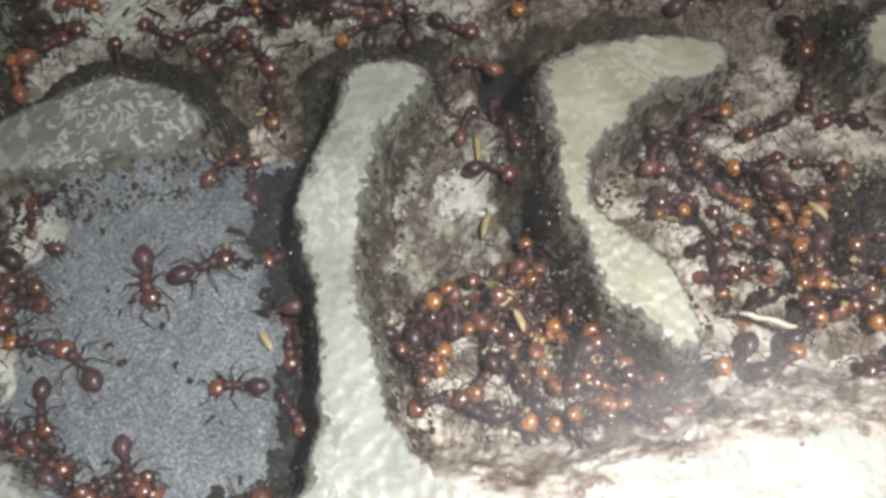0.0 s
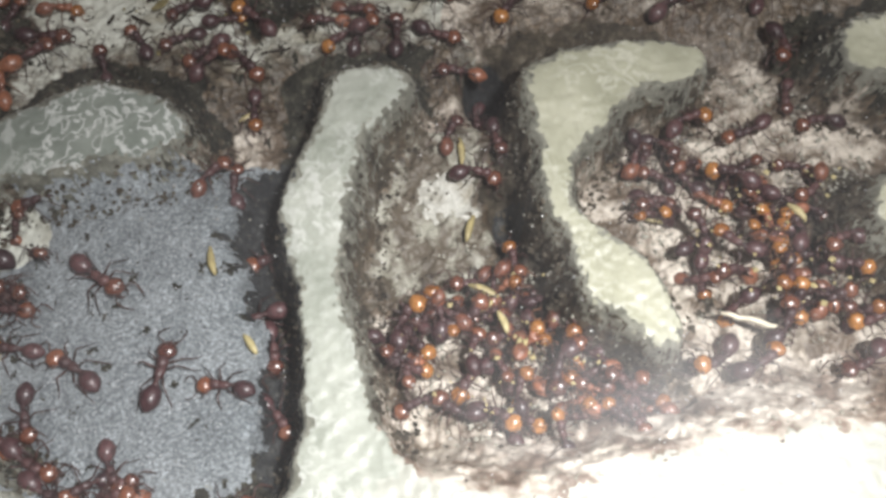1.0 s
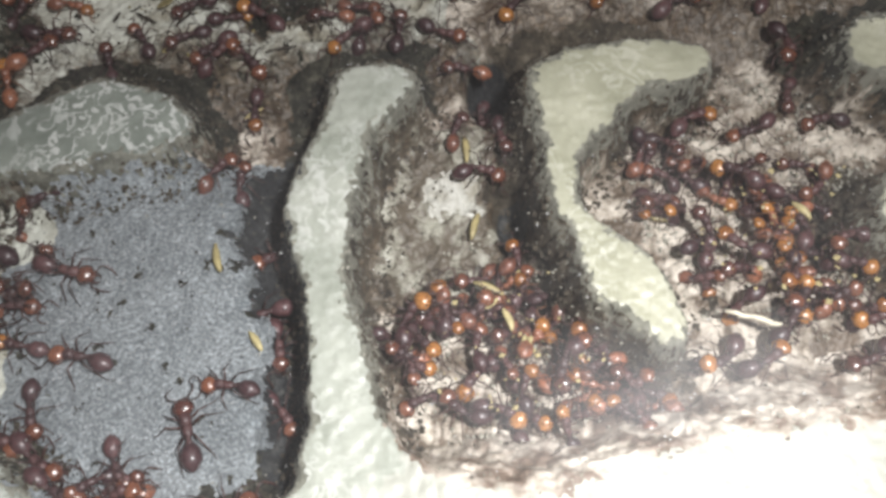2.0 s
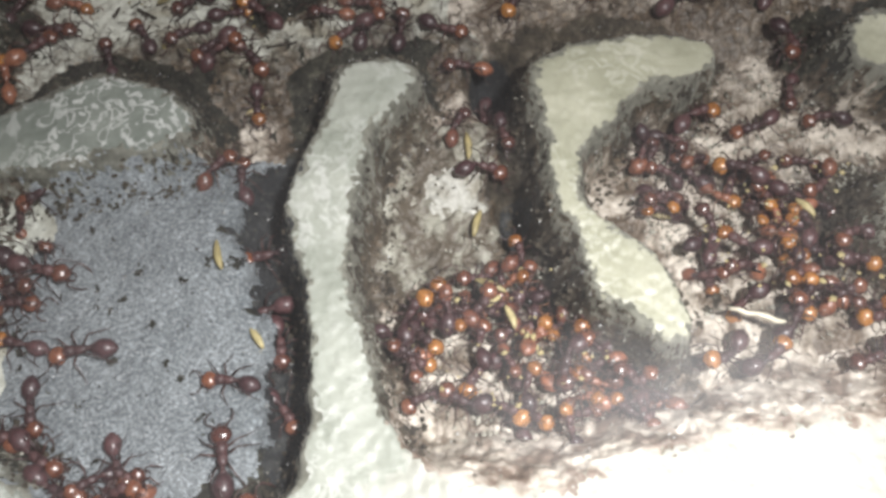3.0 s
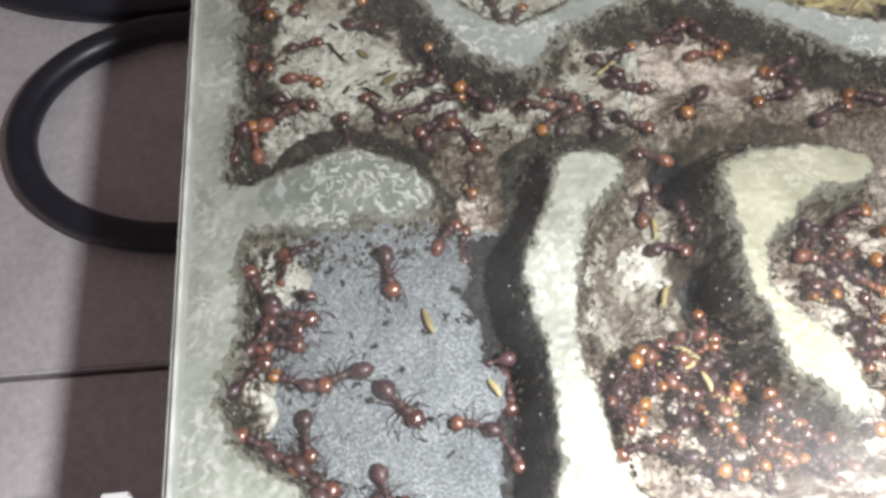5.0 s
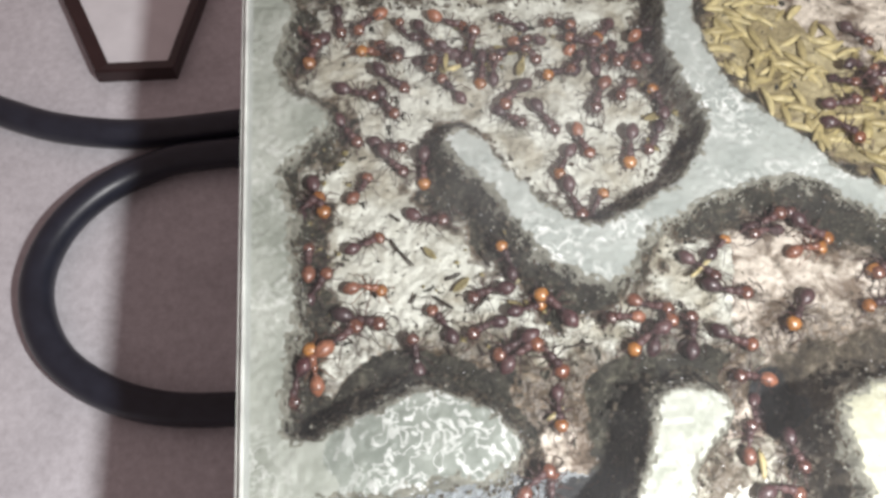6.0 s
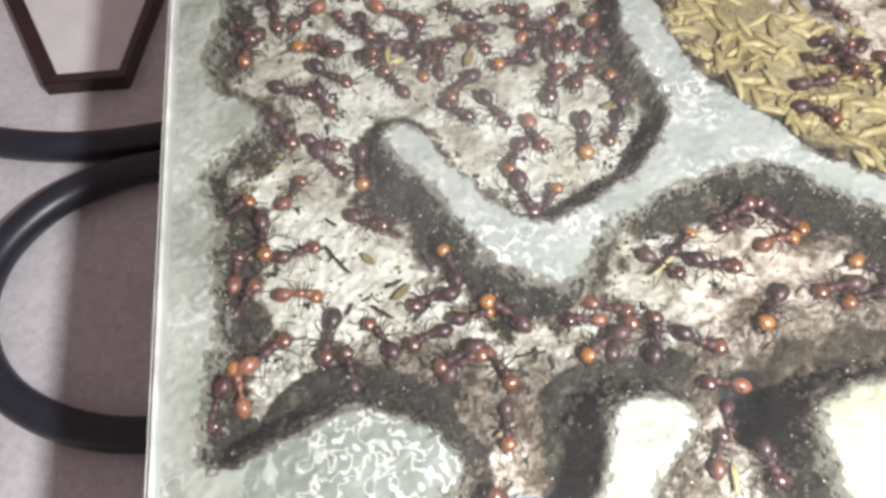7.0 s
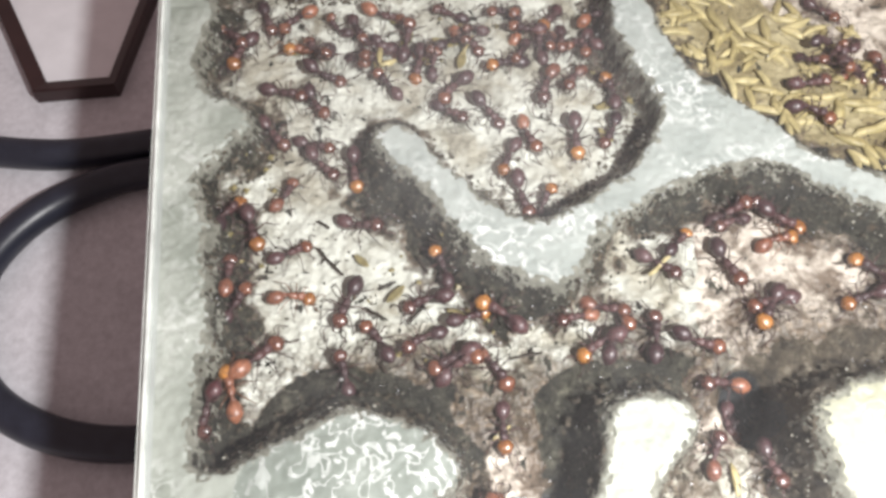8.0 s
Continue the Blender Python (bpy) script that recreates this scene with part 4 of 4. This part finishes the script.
WALKERS = []
for rows, tone, kind, size, paces in ((STROLLER, "r", 0, 1.04, 1), (BACKER, "r", 0, 1.04, 1), (CARRIER, "r", 0, 1.04, 1), (LINGERER, "r", 2, 1.0, 0), (CLIMBER, "a", 0, 1.0, 0), (TURNER, "r", 0, 1.0, 1), (SCOUT, "r", 2, 1.0, 0), (COMER, "r", 0, 1.0, 1)):
    heights, clear = ground_at([r[1:3] for r in rows])
    ob = place_ant(tone, rows[0][1], rows[0][2], float(heights[0]), rows[0][3], size, kind=kind)
    WALKERS.append((ob, rows, heights, size, paces))

for key in set(TEMPLATES) - USED:
    for ob in (*TEMPLATES[key].children_recursive, TEMPLATES[key]):
        bpy.data.objects.remove(ob)


# ---- seeds, straws and crumbs ----
def husk_mesh(name, length, width, mat, bend=0.1):
    """A slim curved grain husk with a ridge."""
    bm = bmesh.new()
    n = 9
    pts, rad = [], []
    for i in range(n):
        u = i / (n - 1)
        pts.append(((u - 0.5) * length, bend * length * math.sin(u * math.pi), 0.02 * math.sin(u * 5)))
        rad.append(0.5 * width * (math.sin(math.pi * (0.06 + 0.88 * u)) ** 0.7))
    tube(bm, pts, rad, 7)
    for v in bm.verts:
        v.co.z *= 0.7
    me = bpy.data.meshes.new(name)
    bm.to_mesh(me)
    bm.free()
    me.materials.append(mat)
    me.polygons.foreach_set("use_smooth", [True] * len(me.polygons))
    return me


HUSKS = [husk_mesh("seed", 0.40, 0.10, SEED, 0.04), husk_mesh("seed", 0.30, 0.10, SEED_PALE, -0.05), husk_mesh("seed", 0.46, 0.105, SEED, 0.06)]


HEAP_HUSKS = [husk_mesh("seed", 0.54, 0.15, SEED, 0.05), husk_mesh("seed", 0.44, 0.15, SEED_PALE, -0.06), husk_mesh("seed", 0.38, 0.12, SEED, 0.10), husk_mesh("seed", 0.56, 0.13, SEED_PALE, 0.08)]


def seed_at(x, y, z, turn, mesh, label, tilt=0.0, group=""):
    ob = tagged(new("seed", mesh), label, "seed", group)
    ob.matrix_basis = pose(x * CM, y * CM, z * CM, dice.uniform(-20, 20), tilt, turn)
    return ob


def seed_heap():
    """The granary: yellow grain husks heaped over the floor beside the ridge."""
    rng = random.Random(5)
    spots = []
    while len(spots) < 150:
        x, y = rng.uniform(1.4, 5.4), rng.uniform(5.6, 9.6)
        if 9.4 < x + y < 12.6 + rng.uniform(-0.6, 0.6):
            spots.append((x, y))
    h, clear = ground_at(spots)
    for (x, y), z, s in zip(spots, h, clear):
        if s > 0.5:
            seed_at(x, y, z + rng.uniform(0.0, 0.05), rng.uniform(0, 360), HEAP_HUSKS[rng.randrange(4)], "dry yellow grain husk in the seed heap", rng.uniform(-6, 6), "seed heap")


seed_heap()
for x, y, lift, turn, k in ((0.61, 0.43, 0.12, 66, 0), (2.97, 0.17, 0.08, -16, 1), (-2.18, -0.87, 0.06, 120, 1), (-2.1, 2.43, 0.1, 30, 1), (0.65, 1.53, 0.08, -94, 0), 
                            (0.55, -0.75, 0.45, 20, 1), (0.75, -1.0, 0.5, 100, 1), (0.85, -1.35, 0.4, 60, 1), (0.6, -0.55, 0.45, -30, 0), (4.6, -0.15, 0.42, 120, 1), (-3.0, 8.4, 0.15, 80, 0), (-2.9, 8.25, 0.15, 20, 1), (-1.75, 8.7, 0.12, 130, 0), (-1.6, 8.55, 0.1, 60, 0), (-4.3, 8.75, 0.1, 5, 1)):
    z = float(ground_at([(x, y)])[0][0])
    seed_at(x, y, z + lift, turn, HUSKS[k], "pale yellow grain husk lying among the ants" if k else "yellow grain husk lying on the nest floor")
carried_seed = seed_at(-2.93, 0.14, -0.45, 100, HUSKS[0], "slim yellow husk dragged by an ant")


def stick(name, label, category, mat, x, y, z, turn, length, r, tilt=0.0, hooks=0):
    """A bent stalk; hooks adds short side twigs."""
    bm = bmesh.new()
    n = 7
    rng = random.Random(int(100 * (x + 9) + 7 * turn))
    pts = [((i / (n - 1) - 0.5) * length, rng.uniform(-1, 1) * 0.022 * length, rng.uniform(-1, 1) * 0.012 * length) for i in range(n)]
    tube(bm, pts, [r * rng.uniform(0.8, 1.15) * (0.6 if i in (0, n - 1) else 1) for i in range(n)], 7)
    for k in range(hooks):
        p = Vector(pts[2 + 2 * k % 4])
        tube(bm, [p, p + Vector((rng.uniform(-0.2, 0.2) * length, rng.choice((-1, 1)) * 0.22 * length, 0.02))], [r * 0.7, r * 0.3], 5)
    ob = tagged(link_mesh(name, bm, mat), label, category)
    ob.matrix_basis = pose(x * CM, y * CM, z * CM, 0, tilt, turn)
    return ob


def floor_stick(name, label, category, mat, x, y, lift, turn, length, r, hooks=0):
    z = float(ground_at([(x, y)])[0][0])
    return stick(name, label, category, mat, x, y, z + lift, turn, length, r, 0.0, hooks)


floor_stick("straw", "short white straw lying on the nest floor", "straw", STRAW, 3.57, -1.43, 0.36, -24, 0.66, 0.036)
floor_stick("straw", "pale yellow straw among the ants", "straw", SEED_PALE, 0.38, 4.34, 0.15, 37, 0.5, 0.03)
for x, y, turn, length, hooks in ((-4.02, 4.93, 125, 0.55, 2), (-2.80, 4.76, 112, 0.3, 0), (-2.94, 4.07, -133, 0.42, 1), (-3.03, 3.36, 115, 0.2, 0), (-4.07, 5.53, 137, 0.2, 0),
                                  (-3.46, 3.38, 114, 0.2, 1), (-3.48, 4.10, 142, 0.34, 2), (-1.65, 3.32, -176, 0.42, 1), (-3.3, 4.5, 20, 0.25, 1), (-3.9, 4.2, 60, 0.18, 0), (-2.6, 5.0, 150, 0.22, 0)):
    floor_stick("twig", "dark broken plant fibre on the nest floor", "twig", TWIG, x, y, 0.05, turn, length, 0.022, hooks)
stick("twig", "dark splinter lying on the white ridge", "twig", TWIG, 1.62, 7.42, 0.015, -30, 0.3, 0.02)


def crumbs(name, label, mat, count, seed, low, high, small, big, lift=0.0, where=None):
    """Small uneven crumbs strewn where the clearance from a wall lies between low and high."""
    rng = np.random.RandomState(seed)
    pts = np.stack([rng.uniform(-6.0, 6.6, count * 8), rng.uniform(-3.3, 10.0, count * 8)], axis=1)
    s = clearance(pts[:, 0], pts[:, 1])[0]
    keep = (s > low) & (s < high)
    if where is not None:
        keep &= where(pts[:, 0], pts[:, 1])
    pts = pts[keep][:count]
    z = ground_at(pts)[0]
    n = len(pts)
    octa = np.array([(1, 0, 0), (0, 1, 0), (-1, 0, 0), (0, -1, 0), (0, 0, 1), (0, 0, -1)], float)
    tri = np.array([(0, 1, 4), (1, 2, 4), (2, 3, 4), (3, 0, 4), (1, 0, 5), (2, 1, 5), (3, 2, 5), (0, 3, 5)])
    size = small + (big - small) * rng.rand(n, 1, 1) ** 2.5
    a = rng.uniform(0, math.tau, n)
    shape = octa[None] * rng.uniform(0.6, 1.5, (n, 6, 1)) * size
    c, d = np.cos(a)[:, None], np.sin(a)[:, None]
    vx, vy, vz = shape[..., 0] * c - shape[..., 1] * d, shape[..., 0] * d + shape[..., 1] * c, shape[..., 2] * 0.8
    co = np.stack([vx + pts[:, :1], vy + pts[:, 1:], vz + z[:, None] + lift], axis=-1)
    co[..., 2] = np.minimum(co[..., 2], 0.027)
    faces = (tri[None] + 6 * np.arange(n)[:, None, None]).reshape(-1, 3)
    me = bpy.data.meshes.new(name)
    me.from_pydata((co.reshape(-1, 3) * CM).tolist(), [], faces.tolist())
    me.materials.append(mat)
    return tagged(new(name, me), label, name.split("_")[-1], kind="stuff")


crumbs("dirt_crumbs", "dark crumbs of soil clinging to the chamber walls", DIRT_BROWN, 12000, 3, 0.05, 0.45, 0.010, 0.05, 0.0, lambda x, y: ~((x > -0.4) & (y < -2.1)))
crumbs("brown_crumbs", "brown crumbs and frass strewn over the chamber floors", DIRT_BROWN, 2600, 4, 0.2, 3.0, 0.005, 0.028, 0.0, lambda x, y: ~((x < -1.8) & (y < 1.4)))
crumbs("plaster_crumbs", "pale crystalline plaster crumbs along the wall rims", CRYSTAL, 4200, 5, -0.05, 0.25, 0.005, 0.022)
crumbs("pale_specks", "pale specks among the dirt on the walls", CRYSTAL, 900, 6, 0.08, 0.9, 0.004, 0.018, 0.01)
crumbs("floor_specks", "small dark droppings on the grey plate", TWIG, 260, 9, 0.5, 3.0, 0.006, 0.022, 0.0, lambda x, y: (x < -2.2) & (y < 1.0) & ((x + 3.4) ** 2 + (y + 0.3) ** 2 < 1.1))
# glints of the plate, made as white specks
crumbs("plate_grit", "bright white specks standing in for glints on the grey plate", GLINT_GRIT, 5200, 14, 0.35, 3.0, 0.003, 0.011, 0.0, lambda x, y: (x < -1.9) & (y < 1.2) & ((x + 3.5) ** 2 / 2.2 + (y + 0.6) ** 2 / 2.6 < 1.0))
crumbs("heap_scraps", "pale scraps of husk among the heaped ants", SEED_PALE, 520, 15, 0.3, 3.0, 0.010, 0.045, 0.44, lambda x, y: ((x - 0.75) ** 2 / 1.5 + (y + 1.2) ** 2 / 0.8 < 1.0) | ((x - 4.5) ** 2 / 1.6 + (y + 0.4) ** 2 / 1.0 < 1.0))


crumbs("heap_grit", "pale grey gritty crumbs between the heaped ants", CRYSTAL, 5200, 18, 0.2, 3.0, 0.006, 0.034, 0.03, lambda x, y: (((x - 0.8) ** 2 / 2.6 + (y + 1.1) ** 2 / 2.0 < 1.0) | ((x - 4.3) ** 2 / 2.6 + (y - 0.2) ** 2 / 4.0 < 1.0)) & (fractal(x, y, 2.4, 103) > -0.15))
# beads of wet with the glint put into their white colour
crumbs("wet_droplets", "wet beads on the wall dirt, coloured white for their glints", GLINT_GRIT, 900, 16, 0.03, 0.6, 0.003, 0.013, 0.015, lambda x, y: fractal(x, y, 1.6, 101) > 0.15)
crumbs("olive_scraps", "olive scraps of chewed plant among the ants", OLIVE, 240, 17, 0.1, 3.0, 0.012, 0.07, 0.03, lambda x, y: ((x + 2.2) ** 2 / 2.2 + (y - 8.6) ** 2 / 0.5 < 1.0) | ((x - 0.35) ** 2 / 0.15 + (y - 6.9) ** 2 / 1.4 < 1.0) | ((x + 4.9) ** 2 / 0.3 + (y - 5.6) ** 2 / 4.0 < 1.0) | ((x + 2.9) ** 2 / 1.2 + (y - 4.2) ** 2 / 0.9 < 1.0))


def flake(x, y, turn, length, curl):
    """A thin curled scrap of husk or wing."""
    z = float(ground_at([(x, y)])[0][0])
    bm = bmesh.new()
    rows = []
    for i in range(7):
        u = i / 6
        w = 0.20 * length * math.sin(math.pi * (0.08 + 0.84 * u))
        lift = curl * length * (2 * u - 1) ** 2
        rows.append([bm.verts.new(((u - 0.5) * length * CM, k * w * CM, (lift + 0.3 * abs(k) * w + d) * CM)) for d in (0.012, 0.0) for k in (-1, -0.4, 0.4, 1)])
    loop = (0, 1, 2, 3, 7, 6, 5, 4)
    for a, b in zip(rows, rows[1:]):
        for p, q in zip(loop, loop[1:] + loop[:1]):
            bm.faces.new((a[p], a[q], b[q], b[p]))
    bm.faces.new([rows[0][k] for k in loop[::-1]])
    bm.faces.new([rows[-1][k] for k in loop])
    ob = tagged(link_mesh("husk_scrap", bm, OLIVE), "curled olive scrap of plant husk among the ants", "scrap", "husk scraps")
    ob.matrix_basis = pose(x * CM, y * CM, (z + 0.05) * CM, 0, 0, turn)


for place in ((-4.25, 8.68, 5, 0.42, 0.10), (-2.55, 8.75, 60, 0.40, 0.12), (-2.35, 8.35, 120, 0.36, 0.08), (-1.95, 8.62, -20, 0.44, 0.15), (-1.75, 8.25, 70, 0.38, 0.10),
              (0.30, 7.12, 20, 0.36, 0.10), (0.15, 6.55, -60, 0.30, 0.12), (-3.05, 8.3, 80, 0.36, 0.06), (-3.2, 4.35, 40, 0.32, 0.10), (-2.45, 4.0, -30, 0.28, 0.10), (-3.6, 4.9, 130, 0.26, 0.08)):
    flake(*place)


def droplets():
    """Tiny drops of condensation under the cover sheet."""
    rng = np.random.RandomState(12)
    bm = bmesh.new()
    pts = np.stack([rng.uniform(-5.8, 6.4, 2600), rng.uniform(-3.0, 9.8, 2600)], axis=1)
    s = clearance(pts[:, 0], pts[:, 1])[0]
    pts = pts[(s > 0.03) & (rng.rand(2600) < np.where(s < 0.7, 0.26, 0.16))]
    for x, y in pts:
        r = 0.005 + 0.016 * rng.rand() ** 3
        v = bmesh.ops.create_icosphere(bm, subdivisions=1, radius=r * CM)["verts"]
        for p in v:
            p.co = Vector((p.co.x * (1 + 0.4 * rng.rand()) + x * CM, p.co.y + y * CM, p.co.z * 0.6 - 0.005 * CM))
    tagged(link_mesh("droplets", bm, DROP), "tiny drops of condensation under the clear cover", "droplets", kind="stuff")


droplets()


# ---- round the nest ----
def build_knob():
    """Black rubber plug on the corner of the cover."""
    knob = tagged(new("rubber_plug"), "round black rubber plug on the corner of the nest", "plug")
    bm = bmesh.new()
    prof = [(0.36, 0.0), (0.42, 0.02), (0.44, 0.06), (0.44, 0.16), (0.41, 0.20), (0.30, 0.215), (0.0, 0.20)]
    rows = [[bm.verts.new((r * math.cos(k * math.tau / 40) * CM, r * math.sin(k * math.tau / 40) * CM, z * CM)) for k in range(40)] for r, z in prof[:-1]]
    for a, b in zip(rows, rows[1:]):
        for k in range(40):
            bm.faces.new((a[k], a[(k + 1) % 40], b[(k + 1) % 40], b[k]))
    tip = bm.verts.new((0, 0, 0.20 * CM))
    for k in range(40):
        bm.faces.new((rows[-1][k], rows[-1][(k + 1) % 40], tip))
    bm.faces.new(rows[0][::-1])
    part("plug_body", bm, RUBBER, knob)
    bm = bmesh.new()
    tube(bm, [(0.25 * math.cos(k * math.tau / 40), 0.25 * math.sin(k * math.tau / 40), 0.215) for k in range(41)], 0.012, 6)
    part("moulded_ring", bm, RUBBER, knob, "faint moulded ring")
    knob.matrix_basis = pose(-5.80 * CM, -2.72 * CM, 0.034 * CM)


build_knob()


def cable(plan, z, r, label):
    line = smooth_path(plan, False, 8)
    bm = bmesh.new()
    tube(bm, [(x, y, z + 0.01 * math.sin(i * 0.4)) for i, (x, y) in enumerate(line)], r, 16)
    tagged(link_mesh("cable", bm, RUBBER), label, "cable")


cable([(-4.6, 4.05), (-7.0, 4.05), (-8.57, 4.2), (-9.8, 4.72), (-10.7, 5.6), (-11.1, 6.85), (-10.85, 8.0), (-10.05, 9.0), (-9.0, 9.55), (-7.8, 9.8), (-4.6, 9.9)], -4.88, 0.33, "thick black rubber cable looped on the tiles")
cable([(-22.0, 14.6), (-16.0, 12.7), (-13.4, 11.7), (-12.4, 11.25), (-11.2, 10.75), (-10.0, 10.5), (-8.8, 10.45), (-7.6, 10.55), (-4.6, 10.9)], -4.88, 0.33, "thick black rubber cable running under the nest")


def build_tray():
    """Tapered white dish with a dark raised border on the tiles."""
    tray = tagged(new("dish"), "tapered white plastic dish with a dark border", "dish")
    inner = [(-10.22, 12.52), (-8.87, 12.52), (-8.0, 16.2), (-7.6, 19.0), (-12.9, 19.2), (-11.85, 16.4)]
    outer = [(-10.47, 12.2), (-8.7, 12.2), (-7.7, 16.2), (-7.3, 19.4), (-13.4, 19.6), (-12.25, 16.4)]
    bm = bmesh.new()
    lo = [bm.verts.new((x * CM, y * CM, -5.2 * CM)) for x, y in inner]
    hi = [bm.verts.new((x * CM, y * CM, -4.95 * CM)) for x, y in inner]
    bm.faces.new(hi)
    bm.faces.new(lo[::-1])
    for k in range(6):
        bm.faces.new((lo[k], lo[(k + 1) % 6], hi[(k + 1) % 6], hi[k]))
    part("dish_floor", bm, PLASTIC_WHITE, tray, "", False)
    bm = bmesh.new()
    rows = [[bm.verts.new((x * CM, y * CM, z * CM)) for x, y in loop] for loop, z in ((outer, -5.2), (outer, -4.85), ([(a + 0.06 * (c - a), b + 0.06 * (d - b)) for (a, b), (c, d) in zip(outer, inner)], -4.8), (inner, -4.9), (inner, -5.2))]
    for a, b in zip(rows, rows[1:] + rows[:1]):
        for k in range(6):
            bm.faces.new((a[k], a[(k + 1) % 6], b[(k + 1) % 6], b[k]))
    part("border", bm, RIM_DARK, tray, "dark red-brown raised border", False)


RIM_DARK = plain("dark_red_plastic", (0.035, 0.016, 0.016), 0.35, 0.2, 1.0)
build_tray()

def build_clip():
    """White plastic clip held off the side of the tray by a thin dark arm."""
    clip = tagged(new("plastic_clip"), "small white plastic clip on the side of the nest", "clip")
    bm = bmesh.new()
    box(bm, -0.22, -0.22, -0.30, 0.22, 0.22, 0.0, bevel=0.06)
    box(bm, -0.11, -0.12, -0.02, 0.11, 0.12, 0.04, bevel=0.02)
    part("clip_head", bm, PLASTIC_WHITE, clip, "rounded white plastic head", False)
    bm = bmesh.new()
    box(bm, 0.20, -0.06, -0.26, 0.955, 0.06, -0.18, bevel=0.02)
    part("clip_arm", bm, RUBBER, clip, "thin dark arm", False)
    clip.matrix_basis = pose(-7.12 * CM, -1.92 * CM, -0.85 * CM)


build_clip()


# ---- movement ----
def motions():
    # the walkers
    for ob, rows, heights, size, paces in WALKERS:
        keys = [(t, pose(x * CM, y * CM, (float(h) + 0.135 * size) * CM, 0, 0, a)) for (t, x, y, a), h in zip(rows, heights)]
        walk(ob, keys)
        if not paces:
            continue
        busy = [r[0] for r, q in zip(rows, rows[1:]) if math.hypot(q[1] - r[1], q[2] - r[2]) > 0.12 * (q[0] - r[0])]
        legs = [c for c in ob.children if c.name.startswith("leg")]
        for n, leg in enumerate(legs):
            home = leg.matrix_basis.copy()
            beat = (n % 3 + n // 3) % 2 * 2 - 1
            steps = [(0.0, home)]
            t = 0.1
            flip = 1
            while t < 7.95:
                moving = any(b <= t < b + 0.6 for b in busy)
                steps.append((round(t, 2), home @ pose(0, 0, 0, 0, 0, 14 * beat * flip if moving else 0)))
                flip = -flip
                t += 0.1 if moving else 0.4
            steps.append((8.0, home))
            walk(leg, steps)
    # the dragged husk follows its ant, then lies still
    lie = -0.47
    track = [(0.0, -2.57, 0.24, 98), (3.0, -2.57, 0.24, 98), (3.3, -2.6, 0.1, 98), (3.5, -2.62, -0.02, 100), (3.7, -2.75, 0.0, 110), (3.9, -2.90, 0.05, 112), (4.0, -2.95, 0.12, 108), (4.2, -2.96, 0.14, 105), (8.0, -2.96, 0.14, 105)]
    walk(carried_seed, [(t, pose(x * CM, y * CM, lie * CM, 0, 0, a)) for t, x, y, a in track])
    # small fidgets of the others
    rng = random.Random(77)
    for ob, heading in RESTLESS:
        if rng.random() < 0.35:
            continue
        base = ob.matrix_basis.to_quaternion().to_matrix().to_4x4()
        place = ob.matrix_basis.translation.copy()
        keys, t = [], 0.0
        reach = rng.choice((0.015, 0.02, 0.05))
        while t < 8.0:
            shift = Vector((rng.uniform(-1, 1), rng.uniform(-1, 1), 0)) * reach * CM
            keys.append((round(t, 2), Matrix.Translation(place + shift) @ base @ pose(0, 0, 0, 0, 0, rng.uniform(-1, 1) * (4 + 90 * reach))))
            t += rng.uniform(0.6, 1.4)
        keys.append((8.0, keys[-1][1]))
        walk(ob, keys)


motions()
